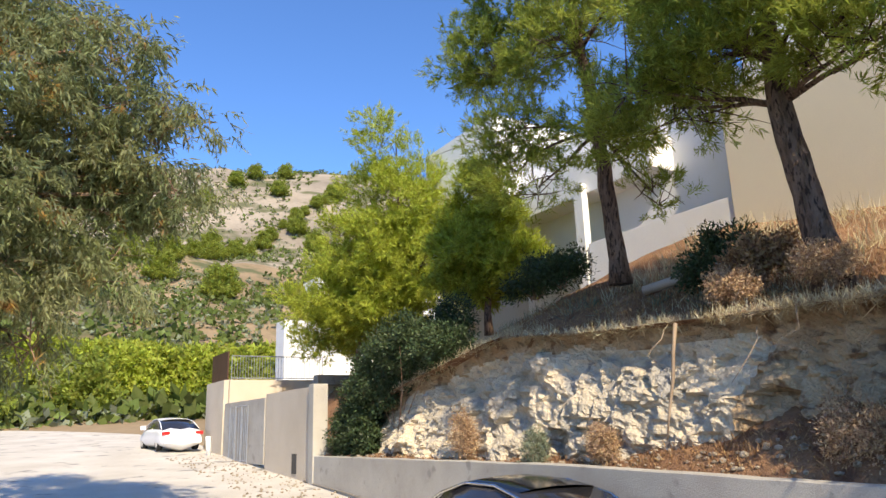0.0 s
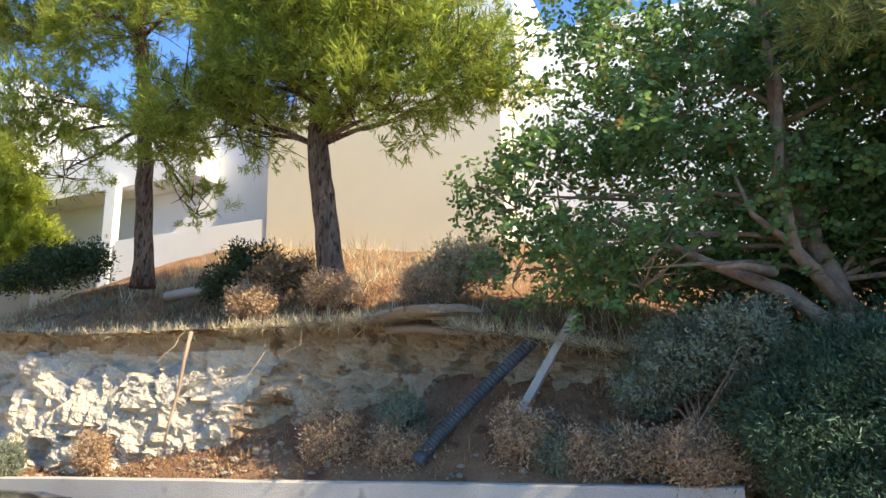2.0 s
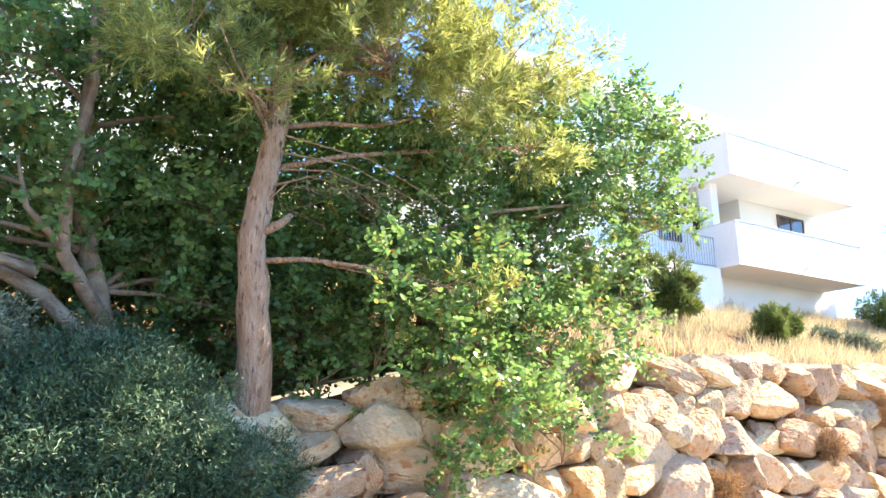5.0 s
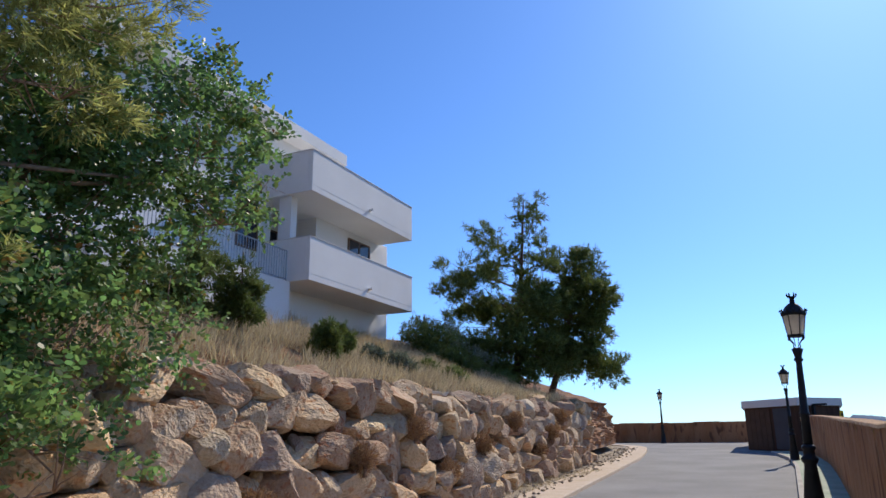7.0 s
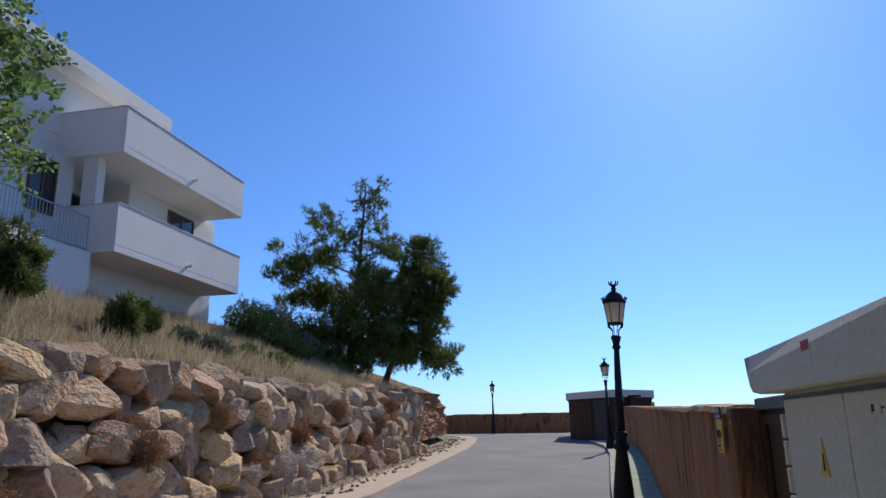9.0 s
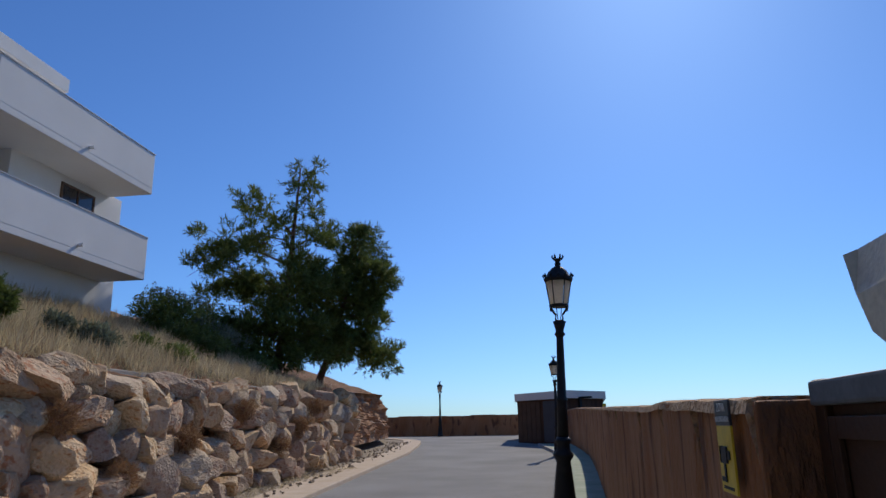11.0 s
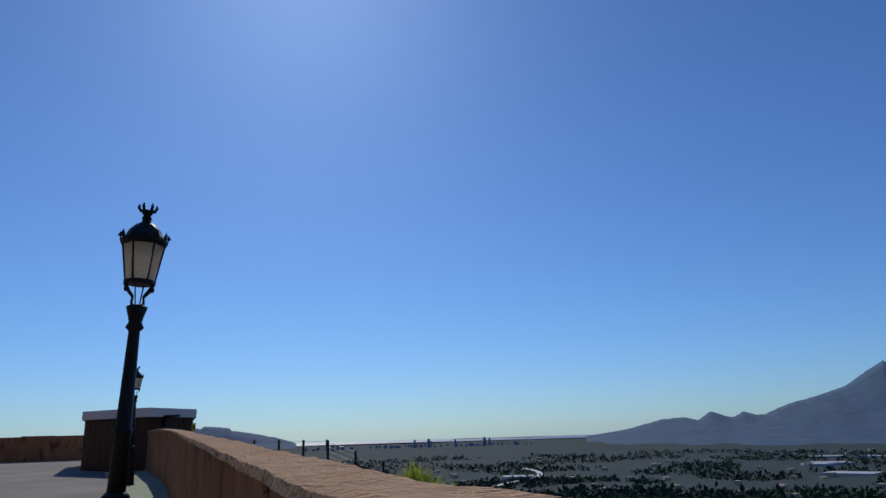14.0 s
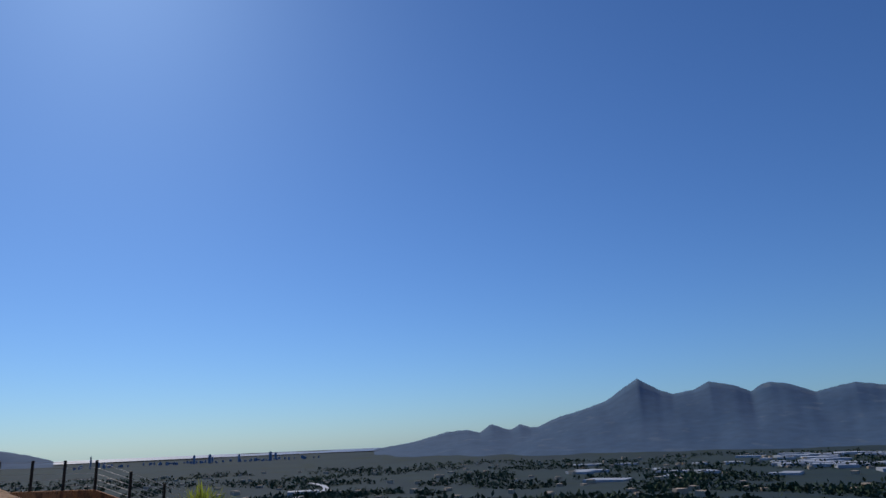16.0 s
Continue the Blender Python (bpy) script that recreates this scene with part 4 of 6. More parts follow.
apart("ground_storey", (15.6, 14.6, 4.5), (22, 24, 8.7), M["render_wall"])
apart("fin", (14.0, 14.7, 4.6), (14.25, 15.1, 8.9), M["white"], "thin white wall fin")
apart("middle_block", (15.2, 10.0, 4.5), (22, 19.25, 11.2), M["white"])
apart("balcony", (14.2, 12.0, 8.6), (15.25, 19.28, 9.7), M["white"])
apart("garden_wall", (14.03, 9.42, 4.2), (14.25, 14.6, 6.9), M["white"])
# block coloured cream for the bounce light on its shaded face
apart("beige_block", (14.0, 2.9, 4.2), (22, 9.4, 9.6), M["cream"], "shaded white wall with warm bounce light in its colour")
apart("upper_block", (14.6, 2.6, 9.58), (22, 9.0, 13.5), M["white"])
apart("side_wing", (14.9, -6.5, 4.2), (22, 2.85, 8.8), M["white"])
apart("rear_block", (16.5, -3.0, 8.78), (22, 2.58, 12.0), M["white"])
window(ha, Vector((13.98, 20.6, 11.0)) - O, 1.0, 1.3, "x")
window(ha, Vector((14.57, 3.6, 10.6)) - O, 0.8, 1.2, "x")

# far white villa with terrace and railings
vi = thing("white_villa", "white flat-roofed villa behind a railed terrace", "house", (17, 42, 3))
O = Vector((17, 42, 3))


def vpart(name, lo, hi, material, label="", bevel=0.015, parent=None):
    return part(name, box([lo[i] - O[i] for i in range(3)], [hi[i] - O[i] for i in range(3)], bevel=bevel), material, parent or vi, label)


vpart("ground_floor", (12.8, 40, 1.5), (22, 41.6, 8.0), M["white"])
vpart("upper_floor", (15.4, 41, 8.0), (24, 42.6, 9.6), M["white"])
vpart("roof_slab", (15.0, 40.6, 9.6), (24.4, 43, 10.9), M["white"])
vpart("dark_window", (17.1, 39.96, 5.9), (17.6, 40.02, 7.0), M["glass_dark"])
vpart("terrace", (7.1, 30.2, 0.4), (20, 33.2, 3.75), M["render_wall"], "beige terrace base")
vpart("terrace_edge", (11.0, 29.6, 3.5), (20, 30.2, 3.95), M["concrete"])
railing(vi, Vector((7.3, 30.4, 3.75)) - O, Vector((11.5, 30.4, 3.75)) - O, 1.05)
railing(vi, Vector((13.0, 30.0, 3.95)) - O, Vector((19.5, 30.0, 3.95)) - O, 1.05)
part("screen", box(Vector((7.12, 30.4, 3.75)) - O, Vector((7.18, 33.2, 5.0)) - O), M["brown_gate"], vi, "brown slatted terrace screen")

# concrete enclosure beside the road: gate wall with its end post, and the wall behind it
gw = thing("wall_gate", "tall rendered enclosure wall with a pale end post", "wall", kind="structure")
part("panel", box((6.92, 19.5, -0.2), (7.12, 24.0, 2.83), bevel=0.015), M["render_wall"], gw)
part("end_post", box((6.84, 19.1, -0.2), (7.3, 19.5, 2.9), bevel=0.02), M["concrete"], gw)
part("meter_box", box((6.9, 20.7, 0.25), (6.93, 21.1, 0.85)), M["dark_sign"], gw)
w2 = thing("wall_terrace", "grey rendered terrace wall beside the road", "wall", kind="structure")
part("panel", box((6.9, 30.0, 0.2), (7.1, 33.2, 3.72), bevel=0.015), M["render_wall"], w2)
part("panel", box((7.1, 29.8, 0.2), (9.4, 30.0, 3.72), bevel=0.015), M["render_wall"], w2)

# ---- street furniture ----


def street_lamp(at):
    t = thing("street_lamp", "black cast-iron street lamp with a crowned opal lantern", "street lamp", at, group="street lamps")
    part("base", lathe([(0.23, 0), (0.23, 0.08), (0.19, 0.12), (0.175, 0.4), (0.1, 1.06), (0.12, 1.09), (0.145, 1.13), (0.145, 1.16), (0.1, 1.21), (0.095, 1.3), (0.12, 1.33), (0.12, 1.36), (0.085, 1.4)], 18), M["iron"], t, smooth=True)
    part("column", lathe([(0.082, 1.38), (0.072, 1.9), (0.083, 1.92), (0.083, 1.95), (0.07, 1.97), (0.052, 2.86), (0.05, 2.9)], 16), M["iron"], t, smooth=True)
    part("capital", lathe([(0.05, 2.86), (0.085, 2.9), (0.06, 2.95), (0.07, 3.0), (0.1, 3.1), (0.06, 3.12)], 14), M["iron"], t, smooth=True)
    bm = bmesh.new()
    for k in range(4):
        a = math.pi / 2 * k + math.pi / 4
        c, s = math.cos(a), math.sin(a)
        path = [(0.05, 3.08), (0.1, 3.14), (0.085, 3.2), (0.15, 3.25), (0.205, 3.3), (0.19, 3.34)]
        tube([(c * r, s * r, z) for r, z in path], [0.016, 0.014, 0.013, 0.013, 0.014, 0.012], 6, bm)
        tube([(c * 0.03, s * 0.03, 3.1), (c * 0.07, s * 0.07, 3.32)], [0.008, 0.008], 5, bm)
        bmesh.ops.create_uvsphere(bm, u_segments=8, v_segments=6, radius=0.03, matrix=Matrix.Translation((c * 0.21, s * 0.21, 3.3)))
    part("bracket", bm, M["iron"], t, "scrolled iron bracket", smooth=True)
    fr = bmesh.new()
    for k in range(6):
        a = math.pi / 3 * k
        tube([(0.165 * math.cos(a), 0.165 * math.sin(a), 3.34), (0.245 * math.cos(a), 0.245 * math.sin(a), 3.74)], [0.012, 0.012], 5, fr)
    part("frame", fr, M["iron"], t)
    part("lower_ring", lathe([(0.15, 3.32), (0.185, 3.33), (0.185, 3.36), (0.16, 3.365)], 24), M["iron"], t)
    for k in range(6):
        a, b = math.pi / 3 * k + 0.05, math.pi / 3 * (k + 1) - 0.05
        bm = bmesh.new()
        ring = [(0.155, 3.36, a), (0.155, 3.36, b), (0.235, 3.73, b), (0.235, 3.73, a)]
        fs = [bm.verts.new((r * math.cos(q), r * math.sin(q), z)) for r, z, q in ring]
        gs = [bm.verts.new(((r - 0.006) * math.cos(q), (r - 0.006) * math.sin(q), z)) for r, z, q in ring]
        bm.faces.new(fs), bm.faces.new(gs[::-1])
        for i in range(4):
            bm.faces.new((fs[i], gs[i], gs[(i + 1) % 4], fs[(i + 1) % 4]))
        part("pane", bm, M["frost"], t, "opal glass pane")
    part("roof", lathe([(0.26, 3.72), (0.275, 3.74), (0.275, 3.77), (0.23, 3.8), (0.19, 3.87), (0.12, 3.93), (0.06, 3.96), (0.05, 4.0), (0.05, 4.02)], 24), M["iron"], t, smooth=True)
    for k in range(12):
        cr = bmesh.new()
        a = math.pi / 6 * k
        q = Matrix.Rotation(a, 4, "Z") @ Matrix.Translation((0.275, 0, 3.76))
        box((-0.006, -0.028, 0), (0.006, 0.028, 0.045), cr, m=q)
        bmesh.ops.create_cone(cr, segments=4, radius1=0.03, radius2=0.0, depth=0.05, matrix=q @ Matrix.Translation((0.006, 0, 0.065)))
        part("cresting", cr, M["iron"], t)
    cw = bmesh.new()
    lathe([(0.05, 4.0), (0.035, 4.03), (0.06, 4.07), (0.07, 4.08)], 12, cw)
    for k in range(6):
        a = math.pi / 3 * k
        tube([(0.06 * math.cos(a), 0.06 * math.sin(a), 4.07), (0.085 * math.cos(a), 0.085 * math.sin(a), 4.12), (0.08 * math.cos(a), 0.08 * math.sin(a), 4.15)], [0.014, 0.016, 0.004], 5, cw)
    part("crown_finial", cw, M["iron"], t)
    for ob in t.children:
        if ob.name.split(".")[0] in ("bracket", "frame", "lower_ring", "pane", "roof", "cresting"):
            for v in ob.data.vertices:
                v.co.x, v.co.y = v.co.x * 0.8, v.co.y * 0.8
    return t


lamp = street_lamp((-0.555, -17.49, -0.02))
copy_thing(lamp, pose(-0.55, -37.7, 0.2))
copy_thing(lamp, pose(8.25, -61.2, 0.68))
lamp.matrix_world = pose(-0.555, -17.49, -0.1, 0, -1.5, 0)

# entrance pavilion at the end of the pavement
sh = thing("entrance_pavilion", "dark timber entrance pavilion with a white flat roof", "pavilion", (0, -48, 0.44))
O = Vector((0, -48, 0.3))
foot = [(1.75, -50.4), (-1.1, -46.6), (-3.3, -49.3), (-3.6, -57), (1.8, -57)]
part("wall", prism([(x - O.x, y - O.y) for x, y in foot], -0.4, 2.5), M["dark_wood"], sh)
big = [(1.9, -50.35), (-1.1, -46.35), (-3.45, -49.2), (-3.8, -57.2), (2.0, -57.2)]
part("roof", prism([(x - O.x, y - O.y) for x, y in big], 2.4, 2.82), M["white"], sh, "white flat roof")
d = Vector((2.85, -3.8, 0)).normalized()
nrm = Vector((0.8, 0.6, 0))


def on_side(s, z, out=0.02):
    return Vector((-1.1, -46.6, 0)) + d * s + nrm * out + Vector((0, 0, z)) - O


def side_panel(name, s0, s1, z0, z1, material, label="", out=0.03):
    bm = bmesh.new()
    pts = [on_side(s0, z0, 0.0), on_side(s1, z0, 0.0), on_side(s1, z1, 0.0), on_side(s0, z1, 0.0)]
    fr = [bm.verts.new(p + nrm * out) for p in pts]
    bk = [bm.verts.new(p - nrm * 0.02) for p in pts]
    bm.faces.new(fr), bm.faces.new(bk[::-1])
    for i in range(4):
        bm.faces.new((fr[i], bk[i], bk[(i + 1) % 4], fr[(i + 1) % 4]))
    return part(name, bm, material, sh, label)


side_panel("blue_panel", 0.9, 2.1, 0.35, 2.6, M["blue_panel"], "dark blue side panel")
for i in range(5):
    side_panel("door_board", 2.4 + i * 0.46, 2.4 + i * 0.46 + 0.43, 0.3, 2.6, M["brown_gate"])
ry = math.degrees(math.atan2(-2.7, -2.55))
q = Matrix.Translation(Vector((-1.1, -46.6, 0)) - O) @ Matrix.Rotation(math.atan2(-2.7, -2.55), 4, "Z")
part("wall_sign", box((3.05, -0.06, 2.0), (3.32, -0.02, 2.42), bevel=0.01, m=q), M["yellow"], sh, "yellow alarm sign")
part("sign_mark", box((3.12, -0.075, 2.12), (3.25, -0.062, 2.28), m=q), M["black_ink"], sh)
part("notice", box((0.7, -0.05, 1.6), (0.85, -0.02, 1.85), m=q), M["ink"], sh)
part("gate_post", box((0.95, -0.2, 0.2), (1.1, -0.05, 2.75), m=q), M["iron"], sh)
part("gate_arm", box((0.95, -0.95, 2.68), (1.1, -0.05, 2.78), m=q), M["iron"], sh)

# brown steel gate in the recess at the near end of the orange wall
gt = thing("metal_gate", "dark brown steel gate with a grey top rail beside orange wall", "gate", (-1.28, -8.4, 0.02))
O = Vector((-1.28, -8.4, 0.02))
part("gate_leaf", box(Vector((-1.31, -8.9, 0.1)) - O, Vector((-1.27, -7.76, 1.53)) - O, bevel=0.004), M["brown_gate"], gt)
part("top_rail", box(Vector((-1.34, -8.96, 1.53)) - O, Vector((-1.23, -7.75, 1.6)) - O, bevel=0.01), M["rail"], gt, "grey metal top rail")
part("gate_post", box(Vector((-1.33, -8.985, 0.0)) - O, Vector((-1.25, -8.91, 1.605)) - O, bevel=0.006), M["brown_gate"], gt)
part("frame_bar", box(Vector((-1.268, -8.9, 0.1)) - O, Vector((-1.25, -8.84, 1.5)) - O, bevel=0.004), M["brown_gate"], gt)
part("frame_bar", box(Vector((-1.268, -8.84, 1.44)) - O, Vector((-1.25, -7.78, 1.5)) - O, bevel=0.004), M["brown_gate"], gt)

# sign plate on the orange wall
sg = thing("warning_sign", "yellow and dark video-surveillance sign on the orange wall", "sign", (-1.055, -9.275, 1.41))
part("plate", box((-0.004, -0.1, -0.15), (0.004, 0.1, 0.066), bevel=0.002), M["yellow"], sg, "yellow lower plate")
part("header", box((-0.004, -0.1, 0.067), (0.005, 0.1, 0.15), bevel=0.002), M["dark_sign"], sg, "dark grey header")
bm = box((0.005, -0.06, -0.055), (0.008, 0.03, 0.0), bevel=0.006)
box((0.005, 0.03, -0.042), (0.008, 0.065, -0.014), bm)
box((0.005, -0.03, -0.105), (0.008, -0.008, -0.055), bm)
box((0.005, -0.075, -0.115), (0.008, -0.008, -0.1), bm)
part("camera_symbol", bm, M["black_ink"], sg)
part("small_print", box((0.0045, -0.07, -0.138), (0.0055, 0.07, -0.128)), M["black_ink"], sg)


def lettering(text, size, m, material, parent, name="lettering"):
    cu = bpy.data.curves.new(name, "FONT")
    cu.body, cu.size, cu.extrude, cu.align_x = text, size, 0.0008, "CENTER"
    tmp = bpy.data.objects.new(name, cu)
    scene.collection.objects.link(tmp)
    me = bpy.data.meshes.new_from_object(tmp.evaluated_get(bpy.context.evaluated_depsgraph_get()))
    bpy.data.objects.remove(tmp)
    me.materials.clear()
    me.materials.append(material)
    ob = new(name, me)
    ob.parent = parent
    ob.matrix_basis = m
    return ob


face = pose(0.0068, 0, 0, 90, 0, 90)
lettering("ZONA", 0.04, Matrix.Translation((0, 0, 0.113)) @ face, M["ink"], sg)
lettering("VIDEOVIGILADA", 0.026, Matrix.Translation((0, 0, 0.079)) @ face, M["ink"], sg)

# beige utility cabinet
cb = thing("utility_cabinet", "beige plastic utility cabinet with a thick overhanging lid", "cabinet", (-1.33, -6.83, 0.03))
part("body", box((-0.3, -0.89, 0), (0.21, 0.89, 1.575), bevel=0.02), M["box"], cb)
part("plinth", box((-0.31, -0.9, -0.02), (0.225, 0.9, 0.1), bevel=0.01), M["concrete"], cb, "grey concrete plinth")
for y0, y1 in ((-0.84, -0.01), (0.0, 0.84)):
    dr = part("door", box((0.21, y0, 0.12), (0.225, y1, 1.53), bevel=0.006), M["box"], cb)
    part("handle", box((0.225, y1 - 0.12 if y0 < -0.1 else y0 + 0.08, 0.7), (0.245, y1 - 0.08 if y0 < -0.1 else y0 + 0.12, 0.86), bevel=0.006), M["pipe"], dr, "grey lock handle")
bm = bmesh.new()
prof = [(-1.27, 1.75), (-1.24, 1.67), (-1.2, 1.6), (-1.15, 1.572), (-1.08, 1.564), (1.08, 1.564), (1.15, 1.572), (1.2, 1.6), (1.24, 1.67), (1.27, 1.75)]
rows = []
for x, dz, k in ((-0.36, 0, 1.0), (0.27, 0, 1.0), (0.292, -0.006, 0.995)):
    rows.append([bm.verts.new((x, y * k, z - dz)) for y, z in prof])
top = [[bm.verts.new((x, y, z)) for y in (-1.25, -0.9, -0.3, 0.3, 0.9, 1.25)] for x, z in ((-0.36, 1.80), (-0.2, 1.815), (0.1, 1.8), (0.27, 1.763))]
fs = [bm.faces.new(rows[0] + top[0][::-1])]
for p, q in zip(rows, rows[1:]):
    fs += [bm.faces.new((p[i], p[i + 1], q[i + 1], q[i])) for i in range(9)]
fs += [bm.faces.new((p[i], p[i + 1], q[i + 1], q[i])) for p, q in zip(top, top[1:]) for i in range(5)]
fs.append(bm.faces.new(rows[2] + top[3][::-1]))
for i, j in ((0, 0), (9, 5)):
    fs.append(bm.faces.new([rows[2][i], rows[1][i], rows[0][i]] + [r[j] for r in top]))
bmesh.ops.recalc_face_normals(bm, faces=fs)
part("lid", bm, M["box"], cb)
# solid dark strip stands in for the shade in the gap below the lid
part("seam", box((0.2, -0.86, 1.53), (0.228, 0.86, 1.545)), M["pipe"], cb, "dark strip painted for the shaded gap under the lid")
for y in (-0.32, 0.45):
    bm = prism([(-0.05, 0), (0.05, 0), (0, 0.14)], 0, 0.003)
    bmesh.ops.transform(bm, matrix=Matrix.Translation((0.2255, y, 1.23)) @ pose(0, 0, 0, 90, 0, 90), verts=bm.verts)
    tr = part("hazard_triangle", bm, M["yellow"], cb, "yellow hazard triangle")
    bm = prism([(-0.012, 0.02), (0.012, 0.02), (0.004, 0.085), (-0.006, 0.085)], 0.003, 0.005)
    bmesh.ops.transform(bm, matrix=Matrix.Translation((0.2255, y, 1.23)) @ pose(0, 0, 0, 90, 0, 90), verts=bm.verts)
    part("bolt_mark", bm, M["black_ink"], tr)
for i in range(4):
    part("hinge", box((0.212, -0.9, 1.0 + 0.12 * i), (0.235, -0.86, 1.105 + 0.12 * i), bevel=0.004), M["box"], cb)
st = part("sticker", box((0.293, -0.17, 1.64), (0.2945, -0.06, 1.73)), M["ink"], cb, "faded red and white sticker")
part("sticker_band", box((0.2945, -0.165, 1.69), (0.2955, -0.065, 1.726)), M["red_ink"], st)
rnd = random.Random(77)
for i in range(11):
    y = 0.25 + 0.04 * i
    if i in (1, 7):
        continue
    h = rnd.uniform(0.02, 0.035)
    part("scrawl", box((0.2255, y, 1.455), (0.2262, y + 0.005, 1.455 + h)), M["black_ink"], cb)
    part("scrawl", box((0.2255, y + 0.006, 1.455 + h * rnd.uniform(0, .8)), (0.2262, y + 0.026, 1.459 + h * 0.8)), M["black_ink"], cb)

# ---- boulders ----
def boulder_mesh(seed):
    """A quarried block: a lump cut by flat planes, its arrises worn."""
    rnd = random.Random(seed)
    bm = bmesh.new()
    bmesh.ops.create_icosphere(bm, subdivisions=4, radius=0.7)
    planes = [(Vector((rnd.gauss(0, 1), rnd.gauss(0, 1), rnd.gauss(0, 1))).normalized(), rnd.uniform(0.36, 0.5)) for _ in range(11)]
    planes += [(Vector((sx, rnd.uniform(-.25, .25), rnd.uniform(-.25, .25))).normalized(), rnd.uniform(0.4, 0.5)) for sx in (-1, 1)]
    planes += [(Vector((rnd.uniform(-.3, .3), rnd.uniform(-.25, .25), sz)).normalized(), rnd.uniform(0.4, 0.5)) for sz in (-1, 1)]
    for v in bm.verts:
        for nrm_, dist in planes:
            k = v.co.dot(nrm_)
            if k > dist:
                v.co -= nrm_ * (k - dist) * 0.97
        v.co *= 1 + noise.noise(v.co * 2.6 + Vector((seed, 0, 0))) * 0.07 + noise.noise(v.co * 8.0 + Vector((0, seed, 0))) * 0.03 + noise.noise(v.co * 20.0 + Vector((0, 0, seed))) * 0.012
    me = bpy.data.meshes.new("boulder")
    bm.to_mesh(me)
    bm.free()
    me.materials.append(M["boulder"])
    return me


shapes = [boulder_mesh(100 + i) for i in range(26)]
bw = thing("wall_boulders", "dry-stacked retaining wall of large ochre limestone boulders", "wall", kind="structure")
rnd = random.Random(5)
nrow = 5
for row in range(nrow):
    y = -3.5 - rnd.uniform(0, 0.5)
    while y > -37:
        w = rnd.choice((0.4, 0.55, 0.7, 0.9, 1.1)) * rnd.uniform(0.85, 1.15)
        H = top_z(y) - road_z(y) + 0.02
        h = H / nrow
        f = (row + 0.5) / nrow
        zc = road_z(y) + h * (row + 0.5) + wob(y, row * 3.3, 0.8, 0.22) + rnd.uniform(-0.06, 0.06)
        if y < -33.5 and rnd.random() < 0.5:
            y -= w
            continue
        s = new("boulder", shapes[rnd.randrange(26)])
        s.parent = bw
        tall = rnd.uniform(1.0, 1.3) if rnd.random() > 0.12 else 1.6
        s.matrix_world = pose(wall_x(y) + 0.12 + 0.42 * f + rnd.uniform(-0.14, 0.12), y - w / 2, zc, rnd.uniform(-24, 24), rnd.uniform(-12, 12), rnd.choice((0, 180)) + rnd.uniform(-16, 16)) @ Matrix.Diagonal((rnd.uniform(0.75, 1.0), w * 1.17, h * tall, 1))
        y -= w * 0.95
for i in range(110):
    y = rnd.uniform(-34, -4.0)
    z = road_z(y) + rnd.uniform(0.03, 0.97) * (top_z(y) - road_z(y))
    s = new("wedge_stone", shapes[rnd.randrange(26)])
    s.parent = bw
    k = rnd.uniform(0.14, 0.34)
    s.matrix_world = pose(wall_x(y) + 0.08 + 0.16 * z, y, z, rnd.uniform(0, 360), rnd.uniform(0, 360), 0) @ Matrix.Diagonal((k, k * 1.4, k, 1))

# ---- trees ----
tree("pine_tree", "tall Aleppo pine with dark trunk on the slope", [(9.7, 9.2, 4.55), (9.55, 9.15, 6.0), (9.4, 9.2, 8.0), (9.3, 9.4, 10.0), (9.2, 9.5, 13.0)], [0.2, 0.16, 0.14, 0.1, 0.04],
     [(8.7, 11.4, 8.4, 1.4, 1.5, 0.8), (9.2, 12.3, 10.6, 1.7, 1.7, 1.1), (9.0, 8.3, 7.5, 1.3, 1.2, 0.8), (9.2, 11.0, 6.9, 1.2, 1.3, 0.6), (8.9, 9.0, 9.6, 1.5, 1.9, 0.9), (9.4, 10.2, 11.8, 1.9, 2.4, 1.2), (9.2, 7.4, 10.6, 1.5, 1.6, 0.9), (9.3, 9.6, 13.4, 1.9, 2.2, 1.0), (8.6, 7.6, 6.5, .9, .8, .6), (8.9, 7.3, 5.5, .75, .7, .45), (9.0, 11.4, 7.6, 1.2, 1.2, .7)],
     M["bark_pine"], M["needle"], 11, clusters=5600, per=22, length=0.17, width=0.021, spread=0.5, twigs=7, shell=0.2, pads=280, limb_r=0.17)
tree("pine_tree", "Aleppo pine with thick fissured trunk on the slope", [(8.9, 4.4, 3.5), (8.8, 4.55, 5.0), (8.7, 4.65, 6.4), (8.6, 4.6, 8.5), (8.6, 4.4, 10.5)], [0.24, 0.2, 0.17, 0.12, 0.05],
     [(8.2, 5.6, 7.2, 1.3, 1.4, 0.7), (8.2, 3.2, 7.5, 1.3, 1.5, 0.7), (8.3, 2.0, 7.3, 1.0, 1.2, 0.9), (7.6, 4.4, 8.2, 1.5, 1.8, 0.8), (8.7, 4.0, 9.4, 1.9, 2.6, 1.1), (8.7, 5.8, 9.3, 1.5, 1.6, 1.0), (7.4, 6.4, 6.9, .8, .8, .4), (8.0, 6.0, 6.5, 1.2, 1.3, .55), (8.2, 3.0, 6.4, 1.2, 1.3, .6), (8.0, 4.6, 7.0, 1.3, 1.6, .6), (8.4, 1.5, 6.7, .9, 1.0, .6)],
     M["bark_pine"], M["needle"], 12, clusters=6400, per=22, length=0.17, width=0.021, spread=0.5, twigs=7, shell=0.2, pads=300, limb_r=0.17)
